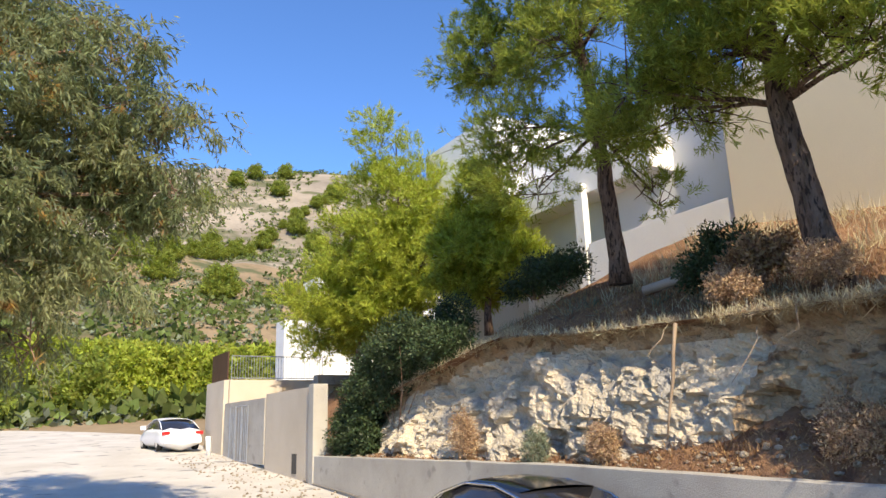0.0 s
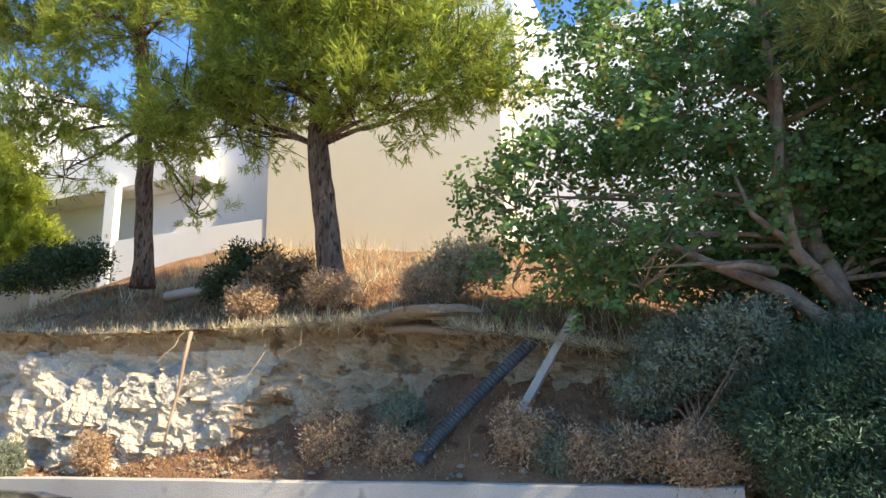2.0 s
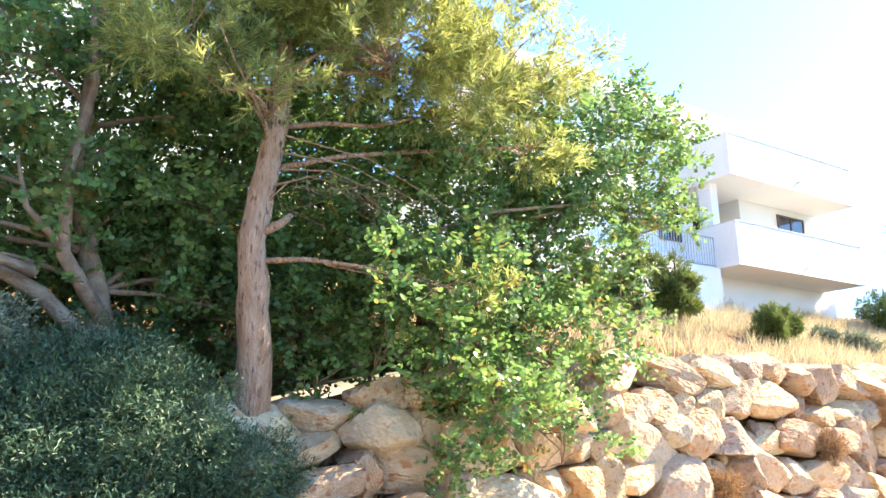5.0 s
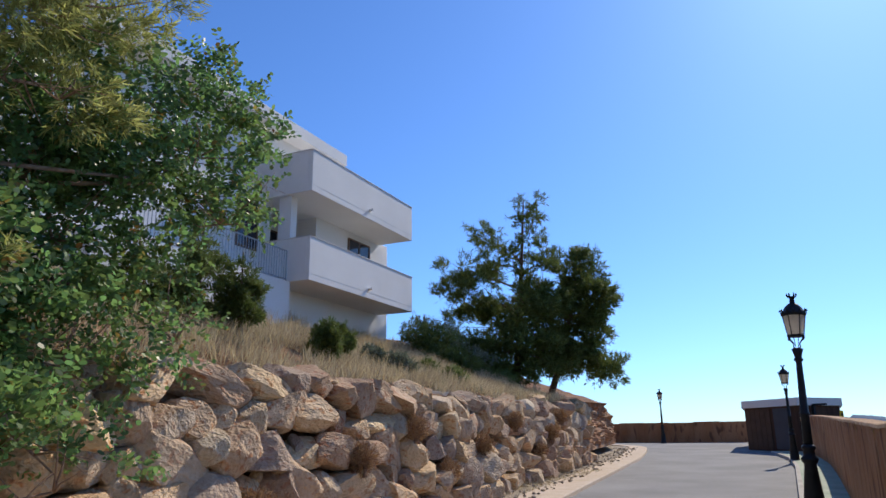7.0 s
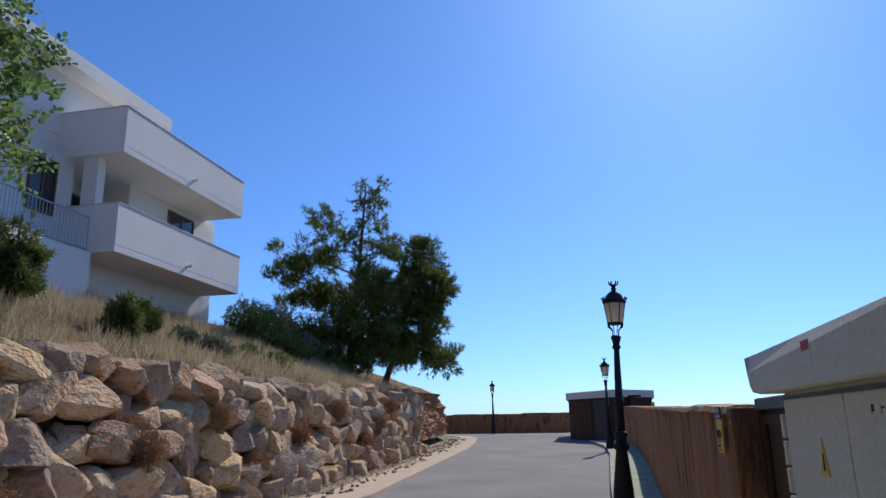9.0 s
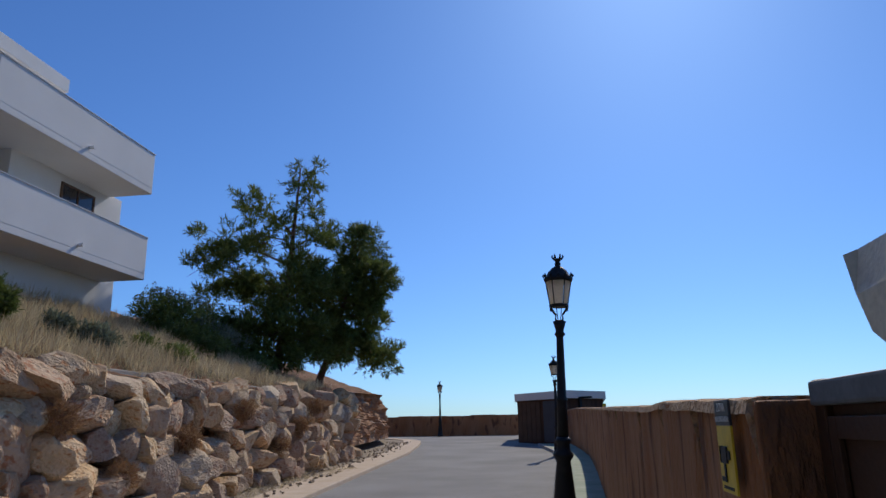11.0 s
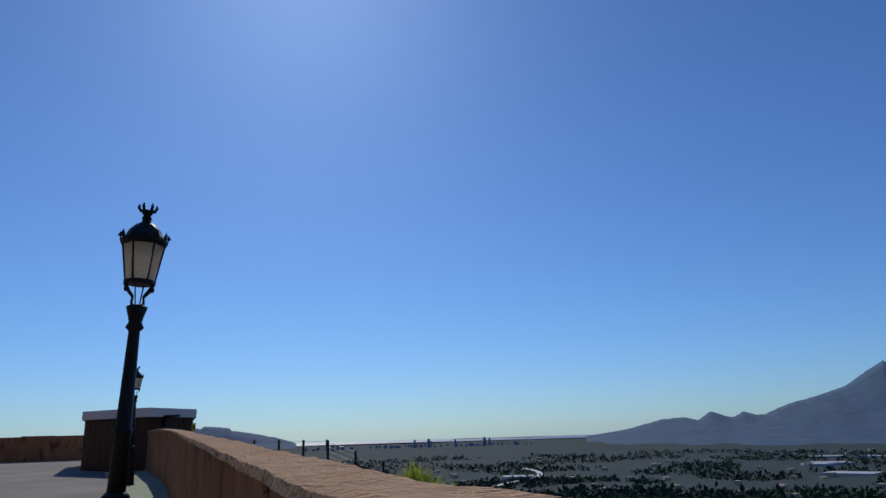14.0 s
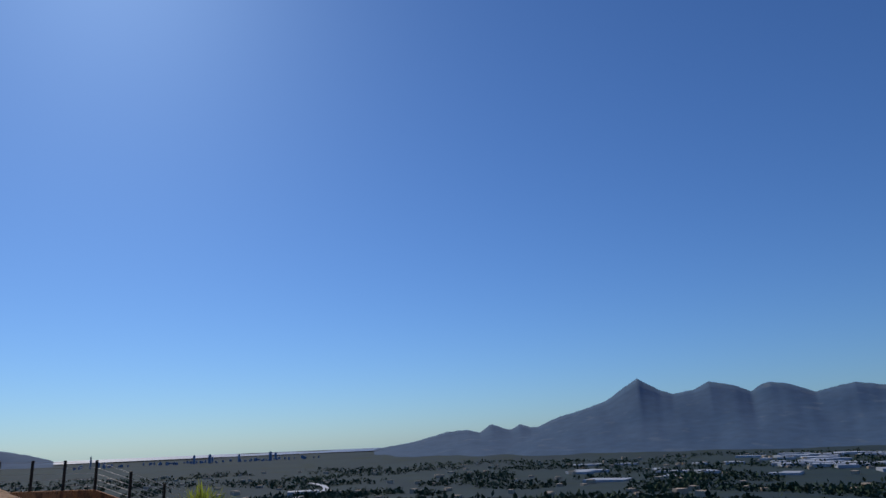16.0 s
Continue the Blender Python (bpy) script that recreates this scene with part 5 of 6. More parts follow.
for i, (b, h, w, s) in enumerate((((12.5, 24.4, 4.0), 10.4, 2.3, 21), ((12.2, 17.6, 4.6), 5.2, 1.35, 22), ((11.6, 26.6, 3.6), 7.0, 2.2, 23))):
    b = Vector(b)
    lobes = [(b.x + 0.5 * w * math.sin(k * 2.4), b.y + 0.5 * w * math.cos(k * 2.4), b.z + h * (0.3 + 0.085 * k), w * (1.0 - 0.082 * k), w * (1.0 - 0.082 * k), h * 0.13) for k in range(8)]
    tree("young_pine", "bushy young pine, yellow-green needles with sunlight in their colour", [b, b + Vector((0.1, 0, h * 0.4)), b + Vector((0, 0.1, h * 0.97))], [0.13, 0.08, 0.02], lobes, M["bark_pine"], M["needle_lit"], s, clusters=6000, per=18, length=0.22, width=0.034, spread=0.5, twigs=4, pads=240, pad=0.46, shell=0.4, group="young pines", limb_from=0.1)
tree("pine_tree", "pine with reddish plated trunk beside the boulder wall", [(7.45, -4.18, 1.35), (7.2, -4.15, 2.3), (7.05, -4.02, 3.6), (7.0, -4.2, 5.0), (7.0, -4.3, 8.0)], [0.24, 0.2, 0.16, 0.13, 0.06],
     [(6.4, -5.4, 6.1, 1.2, 1.4, 0.7), (6.5, -7.0, 6.3, 1.2, 1.5, 0.7), (6.6, -4.0, 6.8, 1.3, 1.6, 0.8), (6.8, -5.6, 7.6, 1.4, 2.0, 0.8), (6.2, -3.6, 5.1, .7, .8, .35), (6.4, -7.4, 5.2, .6, .8, .4), (6.3, -6.3, 3.1, .5, .6, .3), (6.5, -3.0, 5.6, .9, .9, .6), (6.7, -6.4, 5.6, 1.0, 1.0, .6)],
     M["bark_red"], M["needle_grey"], 13, clusters=4800, per=22, length=0.14, width=0.016, spread=0.5, twigs=7, shell=0.2, pads=240, limb_r=0.13)
tree("carob_tree", "spreading carob tree with dense glossy leaves", [(8.1, -2.9, 1.8), (8.15, -2.6, 2.8), (8.1, -2.3, 3.9), (8.0, -2.2, 5.2), (8.0, -2.3, 7.6)], [0.2, 0.14, 0.1, 0.08, 0.04],
     [(7.4, 0.4, 4.2, .9, 1.2, 0.9), (7.2, -0.5, 3.2, .8, 1.0, .7), (8.0, -1.0, 5.6, 1.3, 1.5, 1.2), (8.3, -3.0, 6.5, 1.5, 1.8, 1.3), (8.6, -1.9, 4.4, 1.2, 1.5, 1.2), (8.4, -3.8, 4.6, 1.2, 1.4, 1.1), (8.8, -4.2, 3.2, 1.2, 1.6, 1.0), (7.6, 1.1, 3.4, .6, .8, .5), (8.6, -4.6, 6.2, 1.2, 1.5, 1.2), (9.2, -2.8, 5.2, 1.0, 1.6, 1.6), (9.0, -5.4, 5.2, 1.0, 1.3, 1.4), (8.9, -1.3, 3.1, .9, 1.5, .7), (9.0, -3.4, 3.3, .9, 1.3, .8), (8.2, -5.0, 2.9, .8, .9, .7), (7.3, 0.9, 4.3, .7, .8, .6), (7.2, 0.2, 3.5, .7, .9, .6), (8.0, -0.6, 6.6, 1.1, 1.2, .9)],
     M["bark_grey"], M["carob"], 14, clusters=3900, per=20, length=0.085, width=0.05, twigs=3, shell=0.15, limb_from=0.3, limb_r=0.13, pads=380, pad=0.5, kind="spray",
     boughs=[([(8.1, -2.75, 2.2), (7.9, -2.0, 2.9), (7.7, -1.2, 3.3), (7.5, -0.2, 3.9)], 0.11), ([(8.1, -2.7, 2.6), (7.75, -2.15, 3.35), (7.7, -2.1, 4.3), (7.75, -2.25, 5.4), (7.8, -2.1, 6.6)], 0.1), ([(7.75, -2.15, 3.4), (7.5, -1.75, 3.75), (7.45, -1.6, 4.3)], 0.045), ([(7.7, -1.9, 3.1), (7.35, -1.55, 3.15), (7.2, -1.3, 3.12)], 0.07)])
tree("carob_tree", "carob tree overhanging the boulder wall with glossy leaves", [(8.6, -6.9, 2.3), (8.4, -7.2, 3.2), (8.2, -7.8, 4.2), (8.0, -8.4, 5.2), (7.8, -9.0, 6.2)], [0.16, 0.13, 0.1, 0.07, 0.03],
     [(7.6, -8.6, 5.6, 1.2, 1.6, 0.9), (7.2, -10.2, 5.9, 1.0, 1.3, 1.0), (7.2, -10.8, 4.9, .8, .9, .6), (7.6, -8.4, 4.2, 1.2, 1.6, .9), (7.1, -6.8, 3.2, 1.1, 1.5, .9), (6.9, -8.2, 2.6, .8, 1.3, .9), (6.6, -7.0, 1.7, .7, 1.1, .8), (8.0, -6.2, 4.6, 1.2, 1.4, 1.1), (6.7, -9.6, 2.9, .6, .8, .5), (6.5, -8.0, 1.2, .5, .7, .5), (7.3, -5.7, 2.3, .6, .8, .6), (7.5, -5.0, 2.0, .6, .7, .5), (7.2, -6.3, 2.1, .5, .7, .4), (8.6, -6.0, 3.4, .9, 1.2, .8)],
     M["bark_grey"], M["carob"], 15, clusters=2700, per=20, length=0.085, width=0.05, twigs=3, shell=0.15, limb_from=0.1, limb_r=0.13, pads=330, pad=0.5, kind="spray",
     boughs=[([(8.3, -6.9, 2.9), (7.7, -6.6, 3.6), (7.3, -7.6, 4.35), (7.1, -9.4, 4.9)], 0.06), ([(8.0, -6.8, 3.3), (7.3, -6.0, 3.8), (7.0, -7.2, 4.4), (6.9, -8.8, 4.75)], 0.05)])
tree("pine_tree", "dark rounded pine above the earth cut", [(11.2, -35.5, 3.6), (10.9, -35.4, 6.0), (10.6, -35.2, 9.0), (10.3, -35.2, 12.9)], [0.2, 0.16, 0.1, 0.03],
     [(12.6, -34.0, 8.0, 1.5, 1.5, 0.9), (13.6, -34.0, 8.4, 1.2, 1.2, 0.7), (10.2, -35.4, 11.3, .9, 1.0, 1.1), (11.5, -34.6, 9.6, 1.3, 1.4, 0.9), (10.6, -35.6, 7.8, 1.9, 2.0, 1.5), (12.4, -34.2, 6.2, 1.8, 1.8, 1.2), (10.6, -34.6, 5.2, 1.8, 2.0, 1.2), (9.6, -35.6, 9.6, 1.0, 1.1, 1.0), (12.8, -33.6, 4.8, 1.4, 1.6, .9), (11.4, -34.5, 4.7, 1.6, 1.8, 1.0), (9.7, -36.0, 5.0, 1.4, 1.6, 1.0), (10.2, -35.3, 12.5, .8, .9, .9), (13.6, -34.0, 9.5, 1.1, 1.1, .7), (12.2, -34.5, 11.0, 1.0, 1.1, .8)],
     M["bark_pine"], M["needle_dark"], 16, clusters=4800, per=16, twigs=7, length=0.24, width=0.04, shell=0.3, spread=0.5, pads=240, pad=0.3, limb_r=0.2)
tree("pine_tree", "dark leaning pine at the edge of the earth cut", [(10.4, -38.5, 3.2), (9.7, -38.6, 5.4), (8.9, -38.4, 8.0), (8.5, -38.2, 10.2)], [0.18, 0.14, 0.09, 0.03],
     [(8.4, -38.2, 9.6, 1.2, 1.3, 1.1), (7.8, -38.4, 8.4, 1.1, 1.3, 1.0), (8.8, -38.2, 7.2, 1.2, 1.4, 1.0), (7.9, -38.4, 6.3, 1.0, 1.2, .7), (7.6, -38.6, 4.7, 1.1, 1.3, .7), (9.6, -38.0, 5.6, 1.3, 1.4, 1.0), (9.0, -37.4, 5.0, 1.1, 1.2, .8)],
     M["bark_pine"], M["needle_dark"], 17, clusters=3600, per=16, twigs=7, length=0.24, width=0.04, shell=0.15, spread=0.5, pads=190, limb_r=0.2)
tree("eucalyptus_tree", "eucalyptus with drooping grey-green and rusty leaves", [(-4.6, 12.5, -0.6), (-4.0, 12.3, 2.0), (-3.2, 12.2, 4.2), (-2.6, 12.0, 7.5), (-2.4, 12.0, 10.0)], [0.32, 0.26, 0.2, 0.13, 0.05],
     [(-0.4, 12.4, 6.4, 1.6, 1.5, 1.3), (1.0, 12.6, 6.2, 1.0, 1.2, 1.0), (-1.6, 12.0, 8.4, 1.7, 1.6, 1.2), (-1.2, 12.0, 4.8, 1.5, 1.5, 1.3), (0.2, 12.3, 4.6, .9, 1.0, 1.2), (-2.6, 12.0, 3.0, 1.3, 1.3, 1.5), (-2.6, 12.0, 1.4, 1.2, 1.2, 1.3), (-0.6, 12.2, 3.2, .8, .9, .7), (-3.5, 11.5, 6.0, 1.8, 1.8, 1.6), (-2.4, 12, 10.0, 1.6, 1.6, 1.0), (1.0, 11.6, 6.9, 1.0, 1.0, .9), (1.5, 11.6, 5.8, .8, .9, .8), (0.0, 11.6, 8.2, 1.1, 1.1, .9), (-2.6, 10.6, 5.0, 1.4, 1.2, 1.6), (-2.2, 10.8, 7.0, 1.4, 1.2, 1.4), (0.4, 11.8, 7.3, 1.0, 1.0, .8)],
     M["bark_grey"], M["eucalypt"], 18, clusters=8200, per=18, length=0.17, width=0.032, spread=0.4, droop=0.9, twigs=6, shell=0.2, limb_from=0.3, limb_r=0.2, pads=330, pad=0.46, kind="hang")

# ---- shrubs, grass and litter ----


def shrub(name, label, lobes, leaf, seed, clusters=600, per=14, length=0.07, width=0.025, spread=0.8, tuft=0.05, stems=7, bark=None, group="", shell=0.3, category="shrub"):
    """A shrub: bare stems from one root and leafy lobes."""
    rng, rnd = np.random.default_rng(seed), random.Random(seed)
    lo = min(l[2] - l[5] for l in lobes)
    o = Vector((sum(l[0] for l in lobes) / len(lobes), sum(l[1] for l in lobes) / len(lobes), lo))
    t = thing(name, label, category, o, group=group)
    rel = [(l[0] - o.x, l[1] - o.y, l[2] - o.z, *l[3:6]) for l in lobes]
    bm = bmesh.new()
    for i in range(stems):
        l = rel[i % len(rel)]
        e = Vector(l[:3]) + Vector((rnd.gauss(0, .4) * l[3], rnd.gauss(0, .4) * l[4], rnd.gauss(0, .3) * l[5]))
        k = e * 0.5 + Vector((rnd.uniform(-.1, .1), rnd.uniform(-.1, .1), 0))
        tube([(rnd.uniform(-.08, .08), rnd.uniform(-.08, .08), -0.1), k, e], [0.02, 0.013, 0.004], 5, bm)
    part("stem_mass", bm, bark or M["bark_grey"], t)
    quads("leaves", crown(rng, rel, clusters, per, length, width, spread, tuft, 0, shell), leaf, t)
    return t


shrub("evergreen_bush", "dense dark evergreen bush over the rock edge", [(7.9, 16.6, 3.0, .9, 1.2, 1.0), (7.9, 15.0, 3.6, .9, 1.1, .8), (8.0, 13.6, 3.5, .7, .9, .5), (7.7, 17.4, 2.2, .7, .9, .8)], M["bush_dark"], 31, 1500, 24, 0.09, 0.04, 0.7, 0.08)
shrub("evergreen_bush", "dark low evergreen bush at the foot of the rock", [(7.5, 17.9, 1.5, .5, .9, .8), (7.5, 16.8, 1.3, .4, .6, .6)], M["bush_dark"], 32, 1200, 14, 0.09, 0.04)
shrub("evergreen_bush", "large blue-green evergreen bush leaning over the concrete wall", [(6.95, -2.0, 1.5, .6, .8, .6), (6.85, -3.1, 1.5, .6, .8, .7), (6.85, -4.0, 1.0, .5, .7, .5), (7.1, -2.6, 2.0, .6, .8, .5), (6.8, -2.4, .9, .5, .9, .5), (6.8, -3.4, .6, .4, .9, .5)], M["lentisk"], 33, 3600, 26, 0.07, 0.013, 0.6, 0.06, stems=14, shell=0.5)
shrub("evergreen_bush", "tall dark green bushes behind the carob", [(10.0, 0.4, 3.9, .7, .9, .9), (10.0, -1.3, 4.1, .8, 1.3, 1.1), (10.1, -3.2, 4.2, .8, 1.4, 1.3), (10.1, -5.0, 4.2, .9, 1.4, 1.3), (10.0, -6.8, 4.1, .9, 1.3, 1.1), (9.6, -2.2, 3.2, .7, 1.4, .7), (9.6, -4.4, 3.2, .7, 1.4, .7)], M["carob"], 35, 1700, 16, 0.11, 0.055, 0.8, 0.14, stems=14, shell=0.2)
shrub("olive_shrub", "grey-green wild shrub under the carob", [(7.5, -0.9, 2.2, .5, .6, .5), (7.4, -1.5, 2.4, .5, .5, .4), (7.6, -0.4, 1.9, .4, .4, .35)], M["grey_scrub"], 34, 1500, 13, 0.06, 0.02)
k = 0
for (x, y, z, r, h, leaf, lab) in ((9.9, 12.3, 5.0, .8, .5, "bush_dark", "dark bush on the slope crest"), (9.8, 11.2, 5.0, .6, .4, "bush_dark", "dark bush on the slope crest"), (9.3, 6.6, 4.2, .6, .5, "bush_dark", "leafy bush beside the pine trunk"), (9.0, 5.6, 4.0, .5, .3, "brown_scrub", "dead brown bush beside the pine trunk"), (9.2, 2.4, 3.9, .6, .35, "dry", "pale dry bush below the house"),
                               (9.4, 15.6, 4.4, .8, .6, "bush_dark", "dark bush on the slope crest"), (9.2, 17.6, 3.9, .9, .6, "bush_dark", "dark bush on the slope crest")):
    k += 1
    shrub("bush", lab, [(x, y, z, r * .5, r * .5, h * .7), (x + .2, y - .7 * r, z + .2 * h, r * .4, r * .4, h * .9), (x - .1, y + .6 * r, z - .1, r * .4, r * .5, h * .6), (x + .1, y + .1, z + .7 * h, r * .3, r * .3, h * .5)], M[leaf], 40 + k, 300, 16, 0.1, 0.035, 0.6, 0.09, group="crest bushes", shell=0.1)
k = 0
for (x, y, z, r, h) in ((7.45, 3.6, 1.25, .42, .34), (7.35, 2.6, 1.1, .35, .22), (7.25, 0.2, 1.05, .3, .2), (7.2, -0.4, 1.05, .34, .2), (7.3, 1.0, 1.25, .3, .32), (7.15, -1.1, 1.05, .3, .26), (7.3, 11.6, 1.25, .35, .42), (7.35, 7.6, 1.1, .25, .25), (8.3, 5.6, 3.4, .4, .2), (8.4, 4.2, 3.5, .4, .2), (8.35, 2.6, 3.35, .35, .18), (6.95, -0.9, 1.0, .3, .22)):
    k += 1
    shrub("dead_scrub", "bleached tan dead scrub above the concrete wall", [(x, y, z + .08, r * .7, r, h * 1.25), (x, y + .5 * r, z + .2, r * .5, r * .5, h * 1.2), (x, y - .6 * r, z + .12, r * .5, r * .45, h)], M["tan_scrub"], 60 + k, 460, 12, 0.06, 0.016, 1.0, 0.05, group="dead scrub", bark=M["root"])
k = 0
for (x, y, z, r, h) in ((7.3, 0.6, 1.15, .25, .25), (7.25, 9.2, 1.15, .2, .35), (7.7, 2.7, 1.65, .3, .3), (7.3, -0.1, 1.2, .2, .25)):
    k += 1
    shrub("green_scrub", "wispy grey-green scrub at the wall", [(x, y, z, r, r, h)], M["grey_scrub"], 80 + k, 260, 12, 0.08, 0.012, 0.5, 0.04, group="green scrub")
k = 0
for (x, y, z, w, h) in ((11, -14.3, 3.9, .8, 2.7), (10.6, -15.2, 3.9, .55, 1.8), (11.2, -12.8, 3.6, 1.0, 2.2), (9.6, -17.2, 3.4, .3, .9), (10.2, -18.6, 3.7, .3, .8)):
    k += 1
    b = Vector((x, y, z))
    tree("young_pine", "small green pine in dry grass before the house", [b, b + Vector((0, 0, h * .5)), b + Vector((.02, 0, h))], [0.05, 0.03, 0.01], [(x + .3 * w * math.sin(q * 2.2), y + .3 * w * math.cos(q * 2.2), z + h * (.2 + .13 * q), w * (.95 - .13 * q), w * (.95 - .13 * q), h * .15) for q in range(6)], M["bark_pine"], M["needle_dark"], 90 + k, clusters=900, per=14, length=0.13, width=0.022, twigs=3, pads=50, shell=0.3, spread=0.5, group="small pines", limb_from=0.0)
for k, (x, y, z, r, h) in enumerate(((12.5, -29.5, 5.2, 1.2, .9), (12.0, -31.0, 4.6, 1.3, .9), (11.4, -29.0, 4.3, 1.0, .6), (13.5, -31.5, 5.6, 1.3, 1.1), (10.6, -31.5, 3.7, .9, .5), (10, -21.5, 3.5, .5, .4), (9.4, -24, 3.3, .5, .35))):
    shrub("hill_scrub", "olive-brown scrub beside the house", [(x, y, z, r, r, h), (x + .6, y + .5, z + .3, r * .7, r * .7, h * .8)], M["grey_scrub"] if k % 2 else M["needle_dark"], 110 + k, 700, 12, 0.12, 0.04, group="scrub by the house")


def blades(name, label, places, leaf, seed, n, length, width, spread=0.35, category="grass"):
    """Grass blades on sloping strips: (x0, x1, y0, y1, share, ground function)."""
    rng = np.random.default_rng(seed)
    got = []
    for x0, x1, y0, y1, share, fz in places:
        m = int(n * share)
        cx, cy = rng.uniform(x0, x1, m // 9 + 1), rng.uniform(y0, y1, m // 9 + 1)
        keep = np.array([noise.noise(Vector((a * 0.9, b * 0.9, seed))) > -0.15 for a, b in zip(cx, cy)])
        cx, cy = cx[keep], cy[keep]
        px = np.repeat(cx, 9) + rng.normal(0, 0.07, len(cx) * 9)
        py = np.repeat(cy, 9) + rng.normal(0, 0.07, len(cx) * 9)
        pz = np.array([fz(a, b) for a, b in zip(px, py)]) - 0.03
        got.append(leaves(rng, np.stack([px, py, pz], 1), np.tile(np.array((0, 0, 1.0)), (len(px), 1)), length, width, spread))
    ob = quads(name, np.concatenate(got), leaf)
    return tagged(ob, label, category, kind="stuff")


def slope(x, y):
    return hill_z(x, y)


blades("dry_grass", "tall straw-coloured dry grass on the slope", [(7.9, 14.2, -33, -8, .75, slope), (8.2, 13.8, -8, 3.5, .05, slope), (9.4, 13.8, 2.5, 10, .05, slope)], M["dry"], 201, 72000, 0.5, 0.014, 0.32)
blades("dry_grass_tufts", "brown dry grass tufts on the crest of the rock", [(8.2, 10.5, -0.5, 16, .8, slope), (7.2, 8.6, -1, 8, .2, talus_z)], M["brown_scrub"], 202, 16000, 0.2, 0.012, 0.6)
blades("crest_grass", "ragged dry grass hanging over the rock edge", [(7.75, 8.3, -1.5, 5, .3, slope), (7.75, 8.4, 5, 16, .5, slope), (8.3, 9.4, -1.5, 12, .2, slope)], M["dry"], 205, 15000, 0.2, 0.01, 0.7)
blades("green_weeds", "thin green weeds in the dry grass", [(8.0, 12.5, -30, -9, .7, slope), (8.4, 10.5, 0, 16, .3, slope)], M["grey_scrub"], 203, 9000, 0.3, 0.014, 0.5)
blades("verge_weeds", "dry weeds along the foot of the boulder wall", [(6.1, 7.0, -30, -5, 1, lambda x, y: road_z(y) + 0.15)], M["dry"], 204, 5000, 0.14, 0.01, 0.7)
for k in range(9):
    y = -11.5 - 2.3 * k + 0.6 * math.sin(k * 5)
    z = road_z(y) + 0.7 + 1.5 * ((k * 0.37) % 1)
    shrub("dry_tuft", "dry weed tuft growing between the boulders", [(wall_x(y) - 0.1, y, z, .2, .28, .22)], M["brown_scrub"], 220 + k, 160, 12, 0.12, 0.01, 0.6, 0.04, group="weed tufts")
# needle and leaf litter
rng = np.random.default_rng(7)
px, py = rng.uniform(7.15, 11, 26000), rng.uniform(-4, 16, 26000)
pz = np.array([talus_z(a, b) if a < 8.3 + 0.2 * math.sin(b) else slope(a, b) for a, b in zip(px, py)]) + 0.01
lit = quads("leaf_litter", leaves(rng, np.stack([px, py, pz], 1), np.tile(np.array((0, 0, .1)), (26000, 1)), 0.07, 0.02, 1.0), M["brown_scrub"])
tagged(lit, "rust-coloured needle and leaf litter on the slope", "litter", kind="stuff")
rnd = random.Random(9)
st = bmesh.new()
for i in range(420):
    y = rnd.uniform(-3, 19)
    x = rnd.uniform(7.15, 7.9)
    r = rnd.uniform(0.015, 0.06)
    bmesh.ops.create_icosphere(st, subdivisions=1, radius=r, matrix=Matrix.Translation((x, y, talus_z(x, y) + r * .3)) @ Matrix.Diagonal((1, rnd.uniform(.7, 1.5), rnd.uniform(.5, .9), 1)))
for i in range(500):
    y = rnd.uniform(-50, -4)
    x = rnd.uniform(kerb_x(y) + 0.6, wall_x(y) + 0.3)
    r = rnd.uniform(0.015, 0.07)
    bmesh.ops.create_icosphere(st, subdivisions=1, radius=r, matrix=Matrix.Translation((x, y, road_z(y) + 0.15)) @ Matrix.Diagonal((1, rnd.uniform(.7, 1.5), rnd.uniform(.5, .9), 1)))
for i in range(400):
    y = rnd.uniform(14, 30)
    x = rnd.uniform(4.6, 6.85)
    r = rnd.uniform(0.012, 0.05)
    bmesh.ops.create_icosphere(st, subdivisions=1, radius=r, matrix=Matrix.Translation((x, y, road_z(y) + 0.02)) @ Matrix.Diagonal((1, rnd.uniform(.7, 1.5), rnd.uniform(.5, .9), 1)))
tagged(part("loose_stones", st, M["rubble"]), "loose pale stones and grit at the foot of the cut", "stones", kind="stuff")

# corrugated drain pipe, timber post, logs and roots on the soil slope
pp = thing("drain_pipe", "grey corrugated drain pipe lying down the soil slope", "pipe", (7.5, 2.2, 1.0))
n = 90
ways = [Vector((-0.3, 0.1, 0.1)), Vector((0.12, -0.42, 0.8)), Vector((0.6, -1.35, 1.68))]
hose = [(ways[0].lerp(ways[1], f) * (1 - f) + ways[1].lerp(ways[2], f) * f) for f in [i / n for i in range(n + 1)]]
part("hose", tube(hose, [0.09 if i % 2 else 0.074 for i in range(n + 1)], 14), M["pipe"], pp)
part("collar", tube([hose[0], hose[5]], [0.1, 0.1], 14), M["pipe"], pp)
pt = thing("timber_post", "weathered grey timber post leaning on the slope", "post", (7.75, 1.2, 1.55))
bm = box((-0.05, -0.05, 0), (0.05, 0.05, 1.55), bevel=0.008)
bmesh.ops.transform(bm, matrix=Matrix.Rotation(radians(31), 4, "X") @ Matrix.Rotation(radians(10), 4, "Y"), verts=bm.verts)
part("post", bm, M["timber"], pt)
rnd = random.Random(3)
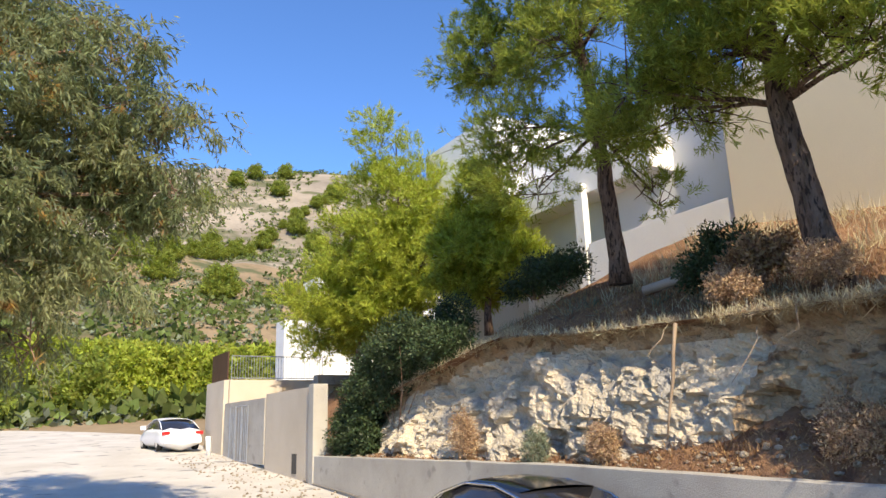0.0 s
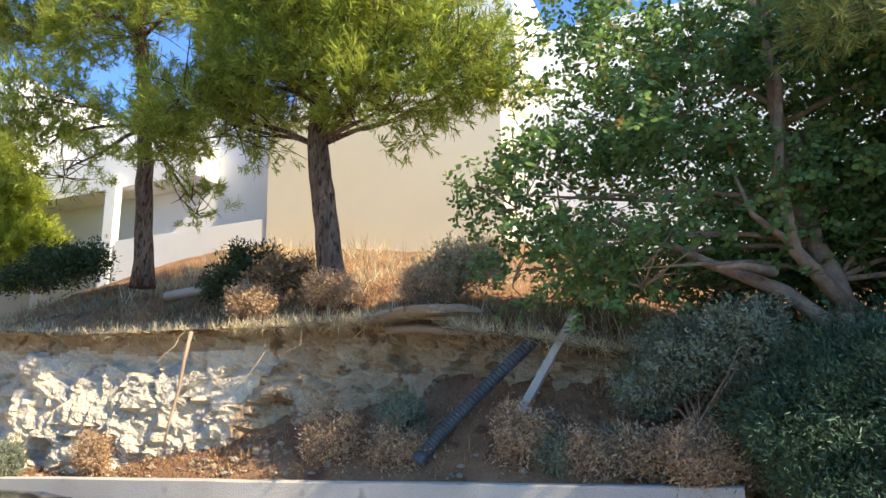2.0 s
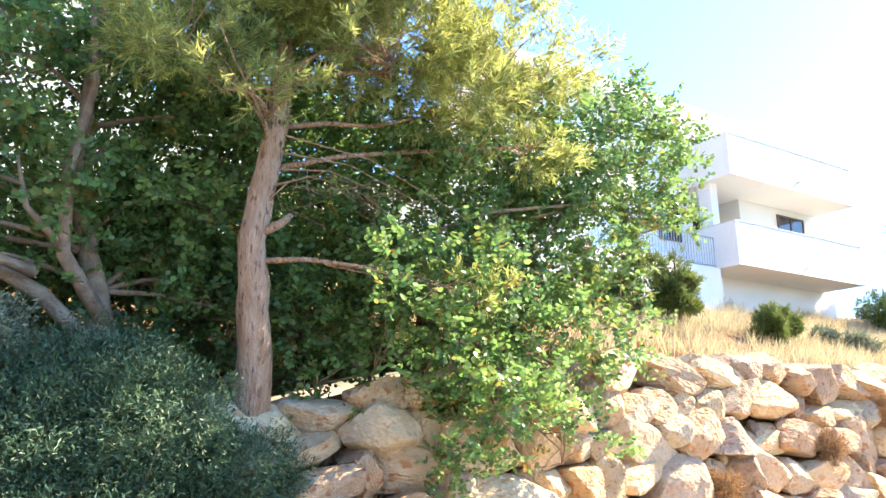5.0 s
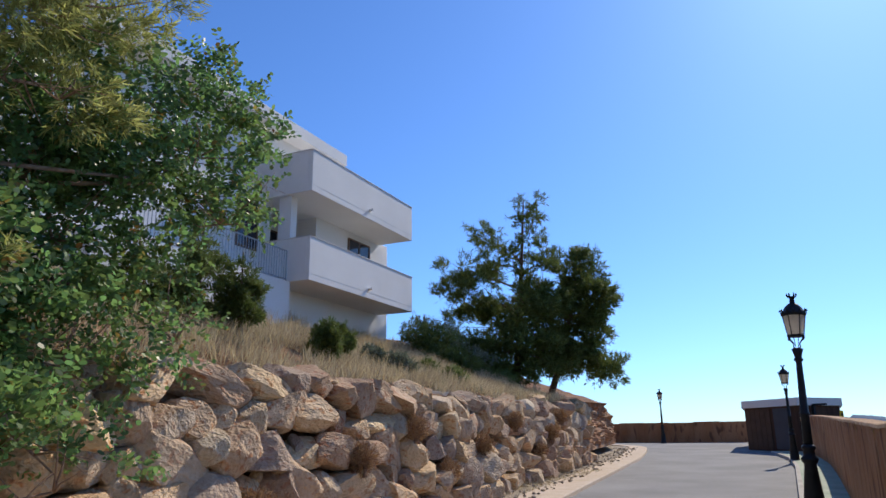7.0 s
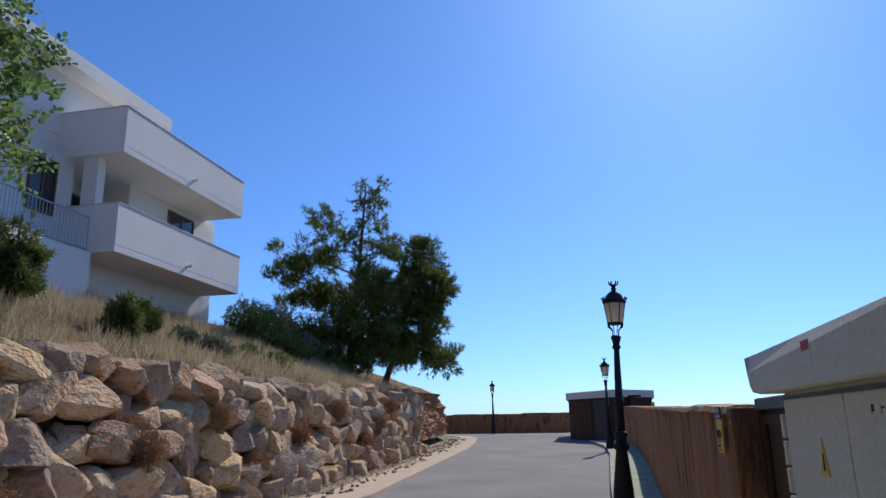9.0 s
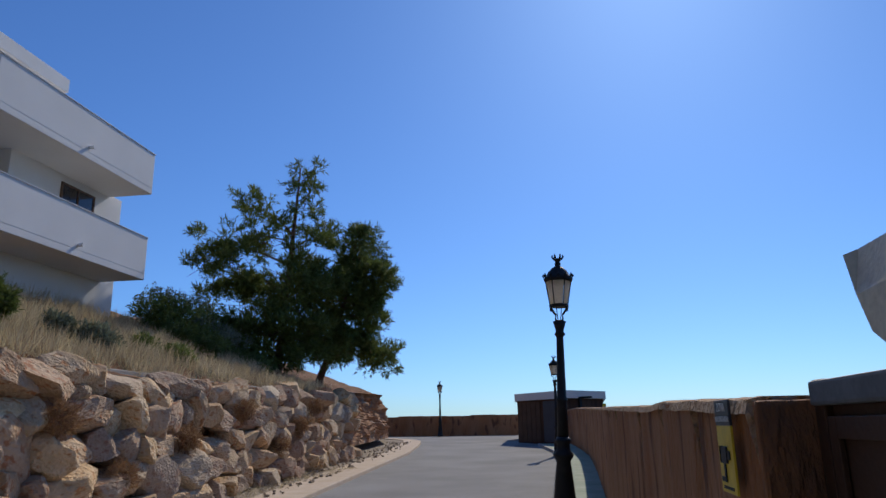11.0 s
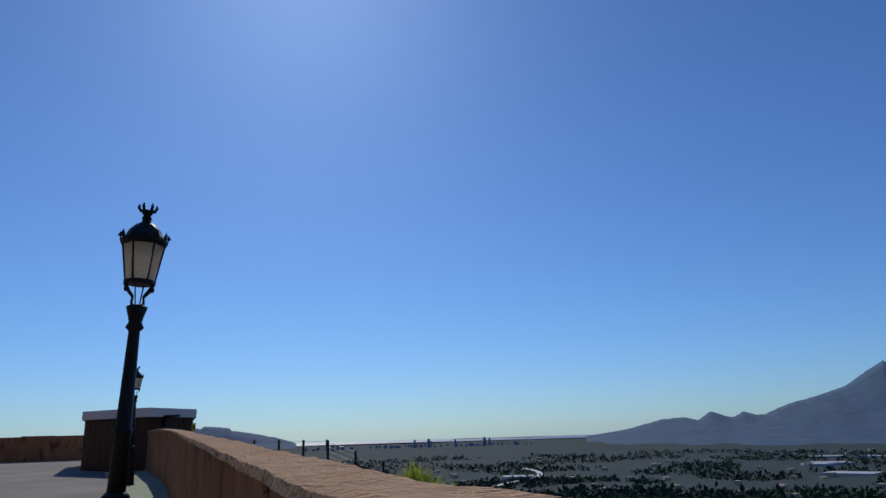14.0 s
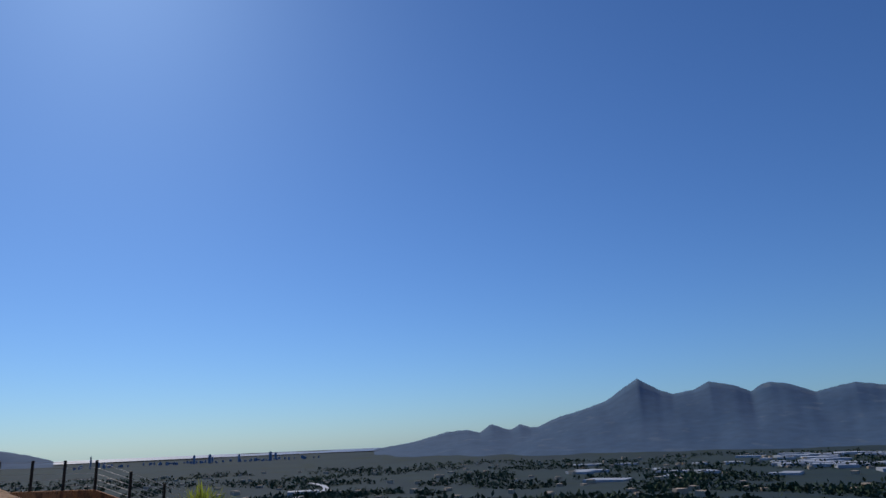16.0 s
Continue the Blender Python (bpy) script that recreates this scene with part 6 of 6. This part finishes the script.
for (y0, z0, y1, z1, r) in ((3.1, 2.85, 1.7, 2.72, .06), (3.4, 3.05, 2.0, 2.95, .05), (5.3, 3.0, 4.6, 3.06, .04)):
    lg = thing("log", "dry fallen log under the crest", "log", (8.2, y0, z0), group="logs")
    part("wood", tube([(-.1, 0, 0), (-.13, (y1 - y0) * .35, (z1 - z0) * .3 + .03), (-.1, (y1 - y0) * .7, (z1 - z0) * .7), (0, y1 - y0, z1 - z0)], [r, r * .9, r * .8, r * .5], 9, wobble=.1, rng=rnd), M["root"], lg, smooth=True)
for k in range(4):
    y = (6.25, 6.5, 4.9, 4.3, 3.9, 5.5, 7.2, 2.6, 7.9, 3.2, 5.9, 8.4, 2.2, 4.6, 6.8, 9.2)[k]
    z = top_z(y) - 0.05 - 0.1 * (k % 3)
    L = 1.7 if k == 0 else rnd.uniform(0.4, 0.9)
    x = wall_x(y) + 0.75
    rt = thing("root", "pale dry root hanging down the rock", "root", (x, y, z), group="hanging roots")
    pts = [(-0.32 * f + rnd.uniform(-.03, .03), (0.12 if k == 0 else rnd.uniform(-.3, .3)) * f, -L * f) for f in (0, .25, .5, .75, 1)]
    w = 0.032 if k == 0 else 0.009
    part("strand", tube(pts, [w, w * .9, w * .8, w * .7, w * .4], 7, wobble=.12, rng=rnd), M["root"], rt, smooth=True)
sl = thing("rock_slab", "flat overhanging stone slab on the crest", "rock", (8.0, 2.6, 3.05))
bm = bmesh.new()
bm.from_mesh(shapes[3])
for v in bm.verts:
    v.co = (v.co.x * 0.9, v.co.y * 1.5, v.co.z * 0.16 + 0.03 * noise.noise(v.co * 4))
part("slab", bm, M["rubble"], sl)
pc = thing("concrete_pipe", "pale concrete pipe half buried on the crest", "pipe", (9.3, 7.0, 4.02))
part("shell", tube([(0, 1.2, -.05), (0.1, -0.9, 0.12)], [0.09, 0.09], 12), M["concrete"], pc, smooth=True)

# ---- parked cars ----


def car(name, label, at, rz, paint, size=(4.6, 1.78, 1.42)):
    """A saloon: body shell by cross-sections, glazing, wheels, lamps."""
    L, W, H = size
    t = thing(name, label, "car", at, rz)
    secs = [(-.5, .42, .62, .80), (-.47, .30, .74, .93), (-.40, .24, .86, 1.0), (-.25, .24, .92, 1.0), (0, .24, .93, 1.0), (.22, .24, .90, 1.0), (.36, .24, .80, .98), (.46, .28, .70, .9), (.5, .40, .60, .75)]
    bm = bmesh.new()
    rings = []
    for fx, z0, z1, w in secs:
        y, hw = fx * L, w * W / 2
        ring = [(-hw * .92, z0), (-hw, z0 + .12), (-hw, z1 - .12), (-hw * .93, z1), (0, z1 + .03), (hw * .93, z1), (hw, z1 - .12), (hw, z0 + .12), (hw * .92, z0)]
        rings.append([bm.verts.new((x, y, z)) for x, z in ring])
    for p, q in zip(rings, rings[1:]):
        for i in range(9):
            bm.faces.new((p[i], p[(i + 1) % 9], q[(i + 1) % 9], q[i]))
    bm.faces.new(rings[0]), bm.faces.new(rings[-1][::-1])
    bmesh.ops.recalc_face_normals(bm, faces=bm.faces)
    bmesh.ops.subdivide_edges(bm, edges=list(bm.edges), cuts=1, smooth=0.6, use_grid_fill=True)
    part("body", bm, paint, t, smooth=True)
    gh = [(-.40, .90, .90, .86), (-.30, .92, 1.17, .80), (-.2, .93, 1.33, .74), (-.08, .93, H - .02, .71), (.04, .93, H, .71), (.12, .93, H - .05, .72), (.22, .93, 1.2, .76), (.33, .88, .90, .82)]
    bm, rf = bmesh.new(), bmesh.new()
    rg, rr = [], []
    for fx, z0, z1, w in gh:
        y, hw = fx * L, w * W / 2
        rg.append([bm.verts.new((x, y, z)) for x, z in ((-W * .455, z0), (-hw, z1 - .03), (0, z1 - .02), (hw, z1 - .03), (W * .455, z0))])
        if z1 > 1.15:
            rr.append([rf.verts.new((x, y, z)) for x, z in ((-hw - .015, z1 - .09), (-hw * .96, z1 - .01), (-hw * .5, z1 + .02), (0, z1 + .03), (hw * .5, z1 + .02), (hw * .96, z1 - .01), (hw + .015, z1 - .09))])
    for p, q in zip(rg, rg[1:]):
        for i in range(4):
            bm.faces.new((p[i], p[i + 1], q[i + 1], q[i]))
    for p, q in zip(rr[1:-1], rr[2:]):
        for i in range(6):
            rf.faces.new((p[i], p[i + 1], q[i + 1], q[i]))
    part("glazing", bm, M["glass_dark"], t, "dark tinted windows", smooth=True)
    part("roof", rf, paint, t, smooth=True)
    for sx in (-1, 1):
        part("roof_rail", tube([(sx * W * .45, -.38 * L, .93), (sx * W * .415, -.25 * L, 1.22), (sx * W * .365, -.08 * L, H - .05), (sx * W * .365, .08 * L, H - .05), (sx * W * .39, .22 * L, 1.2), (sx * W * .44, .33 * L, .92)], [.022] * 6, 6), M["chrome"] if paint == M["car_black"] else paint, t, smooth=True)
        part("mirror", box((sx * W * .5 - .02, .19 * L, .95), (sx * W * .5 + sx * .2 + .02, .19 * L + .1, 1.08), bevel=.03), paint, t)
        part("tail_lamp", box((sx * W * .40 - .16, -.492 * L, .66), (sx * W * .40 + .16, -.455 * L, .82), bevel=.02), M["tail"], t, "red tail lamp")
        part("head_lamp", box((sx * W * .36 - .16, .45 * L, .6), (sx * W * .36 + .16, .485 * L, .72), bevel=.02), M["chrome"], t)
        for fy in (-.29, .30):
            wh = part("wheel", lathe([(.2, -.1), (.31, -.105), (.335, -.08), (.335, .08), (.31, .105), (.2, .1)], 20, m=Matrix.Translation((sx * W * .44, fy * L, .335)) @ pose(0, 0, 0, 0, 90, 0)), M["rubber"], t)
            part("rim", lathe([(.02, -.11), (.2, -.112), (.2, .112), (.02, .11)], 12, m=Matrix.Translation((sx * W * .44, fy * L, .335)) @ pose(0, 0, 0, 0, 90, 0)), M["chrome"], wh)
    part("bumper", box((-W * .45, -.505 * L, .3), (W * .45, -.44 * L, .52), bevel=.04), paint, t)
    part("number_plate", box((-.26, -.512 * L, .42), (.26, -.503 * L, .53)), M["ink"], t)
    return t


car("white_car", "white saloon car parked at the roadside", (5.6, 34.4, road_z(34)), 4, M["car_white"])
car("black_car", "black saloon car with a glossy roof parked by wall", (5.7, 7.7, road_z(7.0)), 0, M["car_black"])
bo = thing("bollard", "white leaning plastic bollard at the roadside", "bollard", (6.45, 30.2, road_z(30)))
part("tube", lathe([(.11, 0), (.11, .78), (.1, .8)], 14, m=pose(0, 0, 0, 0, -5, 0)), M["white"], bo, smooth=True)
bn = thing("waste_bin", "grey plastic waste bin at the roadside", "bin", (6.3, 38.5, road_z(38.5)))
part("body", box((-.3, -.35, .1), (.3, .35, 1.0), bevel=.05), M["pipe"], bn)
part("lid", box((-.33, -.38, 1.0), (.33, .38, 1.1), bevel=.03), M["pipe"], bn)
sc = thing("scaffold_frame", "rusty steel frames leaning on the enclosure wall", "frame", (6.8, 26.5, road_z(26.5)))
for k in range(3):
    railing(sc, (0.02, -0.6 + k * 0.9, 0), (0.02, 0.15 + k * 0.9, 0), 2.1, .25, "frame_panel")
part("hoarding", box((.1, -2.4, 0), (.16, 3.2, 2.3)), M["concrete"], sc, "grey hoarding panel")

# ---- valley fence and lower terrace ----
fn = thing("wire_fence", "steel post and wire fence above the valley", "fence")
base = [Vector((-3.0 - 0.9 * i, -38.2 + 0.025 * i * i, 0.8 - 0.03 * i)) for i in range(6)] + [Vector((-7.5 - 0.83 * i, -37.45 + 0.8 * i, 0.65 - 0.4 * i)) for i in range(1, 6)]
for p in base:
    part("post", box((p.x - .04, p.y - .04, p.z - 0.4), (p.x + .04, p.y + .04, p.z + 0.93), bevel=.008), M["iron"], fn)
for k in range(5):
    bm = bmesh.new()
    for p, q in zip(base, base[1:]):
        tube([p + Vector((0, 0, .15 + .18 * k)), q + Vector((0, 0, .15 + .18 * k))], [.006, .006], 4, bm)
    part("wire", bm, M["steel"], fn)
lw = thing("wall_lower", "low orange rendered wall under the wire fence", "wall", kind="structure")
for p, q in zip(base, base[1:]):
    bm = bmesh.new()
    off = Vector((0.05, 0.15, 0))
    vs = [bm.verts.new(v) for v in (p - off + Vector((0, 0, -5)), q - off + Vector((0, 0, -5)), q - off, p - off, p + off + Vector((0, 0, -5)), q + off + Vector((0, 0, -5)), q + off, p + off)]
    for f in ((0, 1, 2, 3), (7, 6, 5, 4), (3, 2, 6, 7), (0, 3, 7, 4), (1, 5, 6, 2)):
        bm.faces.new([vs[i] for i in f])
    part("wall_panel", bm, M["orange"], lw)
tr = sheet("terrace_lower", lin(-9.5, -2.2, 10), lin(-38.3, -24, 14), lambda x, y: 0.25 - 0.1 * max(0, -4 - x), M["dusty"])
tagged(tr, "pale paved terrace below the wall", "terrace", kind="structure")
shrub("spiky_plant", "yellow-green spiky plant beyond the wall", [(-9.9, -34.4, -0.6, .8, .8, .6)], M["needle_lit"], 301, 160, 14, 0.7, 0.05, 0.5, 0.1)

# ---- distance: mountains, sea, town, greenhouses, woods ----
AZ = [96, 100, 105, 108.5, 110.3, 111.8, 112.8, 114.5, 115.7, 116.2, 117, 118.3, 119.9, 121, 122.6, 123.6, 125.1, 126.3, 127.6, 129.5, 131.4, 133, 133.6, 134.4, 135.2, 136.7, 137.6, 138.6, 140.2, 142.8, 146]
EL = [1.6, 1.9, 2.1, 2.4, 2.72, 2.45, 2.2, 2.9, 3.1, 3.02, 2.5, 3.05, 3.4, 2.85, 2.62, 3.0, 3.93, 3.2, 2.35, 1.75, 1.28, 0.62, 0.6, 0.88, 0.45, 0.97, 0.35, 0.6, 0.5, -0.15, -0.6]


def range_mesh(name, label, az0, az1, fe, r_foot, r_top, material, n=300):
    vs = []
    m = 14
    for i in range(n):
        az = az0 + (az1 - az0) * i / (n - 1)
        a = radians(az)
        e = fe(az) + 0.04 * noise.noise(Vector((az * 2.2, 0, 0))) + 0.015 * noise.noise(Vector((az * 6, 0, 0)))
        top = 1.5 + r_top * math.tan(radians(e))
        soft_top = 1.5 + r_top * math.tan(radians(sum(fe(az + d) for d in (-4, -3, -2, -1, 0, 1, 2, 3, 4)) / 9))
        lowz = land_z(-r_foot * math.sin(a), r_foot * math.cos(a)) - 8
        for j in range(m):
            f = j / (m - 1)
            r = r_foot + (r_top - r_foot) * f
            crest = max(0.0, (f - 0.35) / 0.65) ** 1.5
            z = lowz + (soft_top + (top - soft_top) * crest - lowz) * f ** 1.4
            if 0 < j < m - 1:
                z += math.sin(math.pi * f) * (14 * noise.noise(Vector((az * 0.3, f * 2, 5))) + 6 * noise.noise(Vector((az * 0.8, f * 3, 7))))
                r += 40 * noise.noise(Vector((az * 0.35, f * 2, 1)))
            vs.append((-r * math.sin(a), r * math.cos(a), z))
        vs.append((-(r_top + 150) * math.sin(a), (r_top + 150) * math.cos(a), lowz))
    m += 1
    fs = [(i * m + j, i * m + j + 1, (i + 1) * m + j + 1, (i + 1) * m + j) for i in range(n - 1) for j in range(m - 1)]
    me = bpy.data.meshes.new(name)
    me.from_pydata(vs, [], fs)
    me.materials.append(material)
    me.polygons.foreach_set("use_smooth", [True] * len(fs))
    return tagged(new(name, me), label, "mountains", kind="structure")


range_mesh("mountain_range", "mountain range with a pointed peak, blue haze in its colour", 96, 146, lambda a: float(np.interp(a, AZ, EL)), 3000, 4450, M["far_hazy_rock"])
range_mesh("headland", "coastal headland with blue haze in its colour", 168.6, 186, lambda a: -0.5 + 1.35 * max(0.0, math.sin(math.pi * (a - 168.6) / 17.4)) ** 0.8 + (0.16 if 173.5 < a < 175.5 else 0), 3900, 4500, M["far_hazy_rock"], 120)
sv = []
for i in range(60):
    a = radians(138 + 46 * i / 59)
    for r, z in ((4250, -50), (4750, -40)):
        sv.append((-r * math.sin(a), r * math.cos(a), z))
me = bpy.data.meshes.new("water")
me.from_pydata(sv, [], [(2 * i, 2 * i + 1, 2 * i + 3, 2 * i + 2) for i in range(59)])
me.materials.append(M["sea"])
tagged(new("water", me), "pale blue strip of distant sea", "sea", kind="structure")
rnd = random.Random(44)
blocks = []
for kx in range(3):
    w, h = (14, 20, 26)[kx], (1.0, 1.0, 1.0)[kx]
    bm = box((-w / 2, -w / 2, 0), (w / 2, w / 2, 1))
    box((-w / 4, -w / 4, 1), (w / 4, w / 4, 1.08), bm)
    me = bpy.data.meshes.new("tower_block")
    bm.to_mesh(me), bm.free()
    me.materials.append(M["far_hazy_town"])
    blocks.append(me)
spots = [(153.9, 46), (153.5, 34), (166.3, 60), (165.8, 30), (165.4, 26), (159.4, 44), (158.3, 46), (158.1, 30), (156.2, 36)] + [(rnd.uniform(150, 168), rnd.uniform(3, 13)) for _ in range(70)]
for az, h in spots:
    r = rnd.uniform(3700, 3850)
    a = radians(az)
    x, y = -r * math.sin(a), r * math.cos(a)
    ob = new("tower_block", blocks[rnd.randrange(3)])
    ob.matrix_world = pose(x, y, ground_at(x, y) - 2, 0, 0, rnd.uniform(0, 90)) @ Matrix.Diagonal((.4, .4, h * 0.8 + 5, 1))
    tagged(ob, "distant tower block by the sea, haze in its colour", "tower", "coastal towers")
gh = box((-0.5, -0.5, 0), (0.5, 0.5, 1), bevel=0.0)
ghm = bpy.data.meshes.new("greenhouse")
gh.to_mesh(ghm), gh.free()
ghm.materials.append(M["greenhouse"])
for i in range(64):
    az = rnd.choice((rnd.uniform(104, 118), rnd.uniform(112, 131), rnd.uniform(105, 114)))
    r = rnd.uniform(1750, 2600) if az < 118 else rnd.uniform(1500, 2300)
    a = radians(az)
    x, y = -r * math.sin(a), r * math.cos(a)
    ob = new("greenhouse", ghm)
    w = rnd.uniform(25, 90)
    ob.matrix_world = pose(x, y, ground_at(x, y) - 1, 0, 0, az + rnd.uniform(-25, 25)) @ Matrix.Diagonal((w, rnd.uniform(30, 70), rnd.uniform(5, 8), 1))
    tagged(ob, "white plastic greenhouse on the valley floor", "greenhouse", "valley greenhouses")
ob = new("greenhouse", ghm)
ob.matrix_world = pose(-1480 * math.sin(radians(151.5)), 1480 * math.cos(radians(151.5)), ground_at(-1480 * math.sin(radians(151.5)), 1480 * math.cos(radians(151.5))), 0, 0, 150) @ Matrix.Diagonal((60, 40, 8, 1))
tagged(ob, "white plastic greenhouse on the valley floor", "greenhouse", "valley greenhouses")
hm = box((-0.5, -0.5, 0), (0.5, 0.5, 1))
hme = bpy.data.meshes.new("valley_house")
hm.to_mesh(hme), hm.free()
hme.materials.append(M["kerb"])
for i in range(150):
    az, r = rnd.uniform(102, 172), rnd.uniform(900, 2700)
    a = radians(az)
    x, y = -r * math.sin(a), r * math.cos(a)
    ob = new("valley_house", hme)
    ob.matrix_world = pose(x, y, ground_at(x, y) - 1, 0, 0, rnd.uniform(0, 90)) @ Matrix.Diagonal((rnd.uniform(8, 18), rnd.uniform(8, 14), rnd.uniform(5, 9), 1))
    tagged(ob, "small pale house scattered in the valley", "house", "valley houses")
rp = []
for i in range(40):
    f = i / 39
    az = 153.5 - 3.2 * math.sin(f * 2.6) - 0.8 * f
    r = 1150 + 700 * f
    a = radians(az)
    x, y = -r * math.sin(a), r * math.cos(a)
    rp += [(x - 7, y, ground_at(x, y) + 5), (x + 7, y, ground_at(x, y) + 5)]
me = bpy.data.meshes.new("valley_road")
me.from_pydata(rp, [], [(2 * i, 2 * i + 1, 2 * i + 3, 2 * i + 2) for i in range(39)])
me.materials.append(M["greenhouse"])
tagged(new("valley_road", me), "pale road curving through the valley", "road", kind="structure")


def clumps(name, label, pts, leaf, seed, per, size, category="trees"):
    """Many far tree clumps of loose leaf patches in one mesh."""
    rng = np.random.default_rng(seed)
    pts = np.array(pts)
    s = np.repeat(rng.uniform(0.6, 1.4, len(pts)), per)[:, None] * size
    d = unit(rng.normal(0, 1, (len(pts) * per, 3)))
    d[:, 2] = np.abs(d[:, 2])
    pos = np.repeat(pts, per, 0) + d * s * np.array((.5, .5, .75)) * rng.uniform(.5, 1, (len(d), 1))
    v = leaves(rng, pos, d, 1.0, 0.75, 0.6)
    v = pos[:, None, :] + (v - pos[:, None, :]) * s[:, None, :] * 0.62
    return tagged(quads(name, v, leaf), label, category, kind="stuff")


pts = []
while len(pts) < 11000:
    az, r = rnd.uniform(99, 178), 520 * (5.4 ** rnd.random())
    a = radians(az)
    x, y = -r * math.sin(a), r * math.cos(a)
    if noise.noise(Vector((x * 0.004, y * 0.004, 5))) + (0.25 if r < 1000 else -0.02) > 0:
        pts.append((x, y, ground_at(x, y)))
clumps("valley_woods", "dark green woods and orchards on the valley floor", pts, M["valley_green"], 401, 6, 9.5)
pts, pts2 = [], []
while len(pts) < 7600:
    az, r = rnd.uniform(-45, 25), 62 + 330 * rnd.random() ** 1.25
    a = radians(az)
    x, y = -r * math.sin(a), r * math.cos(a)
    if noise.noise(Vector((x * 0.03, y * 0.03, 9))) > -0.3:
        (pts if rnd.random() < .55 else pts2).append((x, y, ground_at(x, y) - 0.2))
clumps("hill_scrub_patches", "olive scrub scattered over the dry hillside", pts, M["needle_dark"], 402, 9, 1.9, "scrub")
clumps("hill_scrub_dry", "brown scrub scattered over the dry hillside", pts2, M["grey_scrub"], 403, 9, 1.2, "scrub")


def hill_pine(at, h, seed, leaf):
    b = Vector(at)
    w = h * 0.42
    lobes = [(b.x + .35 * w * math.sin(q * 2.3), b.y + .35 * w * math.cos(q * 2.3), b.z + h * (.22 + .1 * q), w * (1.05 - .1 * q), w * (1.05 - .1 * q), h * .14) for q in range(7)]
    return tree("hillside_pine", "round green pine on the hillside", [b, b + Vector((0, 0, h * .5)), b + Vector((.1, 0, h * .9))], [h * .03, h * .02, .03], lobes, M["bark_pine"], leaf, seed, clusters=480, per=12, length=h * .085, width=h * .035, tuft=h * .03, twigs=2, group="hillside pines", limb_from=0.1)


proto = [hill_pine((4, 66, ground_at(4, 66) - .3), 6.0, 501, M["needle"]), hill_pine((9, 70, ground_at(9, 70) - .3), 6.5, 502, M["needle_lit"]), hill_pine((40, 170, ground_at(40, 170) - .3), 9.0, 503, M["needle"])]
for i in range(26):
    x, y = -4 + 26 * ((i * 0.382) % 1), 63 + 22 * ((i * 0.618) % 1)
    copy_thing(proto[i % 2], pose(x, y, ground_at(x, y) - .3, 0, 0, i * 77) @ Matrix.Diagonal((1, 1, 1, 1)))
for az, r in ((-8.5, 185), (-12.2, 262), (-11.6, 300), (-14, 318), (-19, 270), (-20.5, 255), (-17.5, 300), (-15.5, 330), (-6, 230), (-9, 215), (-3, 200), (-18, 330), (-22, 300), (-21, 200), (0, 260), (-13, 170), (-24, 230)):
    a = radians(az)
    x, y = -r * math.sin(a), r * math.cos(a)
    copy_thing(proto[2], pose(x, y, ground_at(x, y) - .3, 0, 0, r))
for i in range(34):
    a, r = radians(-26 + 30 * ((i * 0.618) % 1)), 115 + 190 * ((i * 0.382 + 0.11) % 1)
    x, y = -r * math.sin(a), r * math.cos(a)
    k = 0.45 + 0.45 * ((i * 0.27) % 1)
    copy_thing(proto[2], pose(x, y, ground_at(x, y) - .3, 0, 0, 31 * i) @ Matrix.Diagonal((k, k, k, 1)))

rnd = random.Random(17)
dt = thing("dead_branch", "bare grey dead branches on the pine trunk", "branch", (7.02, -4.05, 3.95), group="dead branches")
for k in range(5):
    bm = bmesh.new()
    e = Vector((-0.5 - 0.15 * k, -0.5 - 0.45 * k, 0.35 - 0.22 * k))
    tube([(0, 0, 0.25 * k), e * 0.5 + Vector((0, 0, 0.12 + 0.2 * k)), e + Vector((0, 0, .1 * k))], [0.014, 0.008, 0.002], 5, bm)
    for q in range(9):
        f = rnd.uniform(0.3, 1)
        s = e * f + Vector((0, 0, 0.15 * k * (1 - f) + 0.1 * k * f + 0.1 * (1 - f)))
        tube([s, s + Vector((rnd.uniform(-.3, .2), rnd.uniform(-.45, .1), rnd.uniform(-.35, .15)))], [0.004, 0.0015], 4, bm)
    part("twig", bm, M["bark_grey"], dt)
sb = thing("branch_stub", "broken branch stub on the pine trunk", "branch", (7.0, -4.1, 3.7))
part("stub", tube([(0, 0.05, -0.05), (-0.1, -0.18, 0.08), (-0.14, -0.3, 0.2)], [0.06, 0.05, 0.035], 8, wobble=.1, rng=rnd), M["bark_red"], sb, smooth=True)
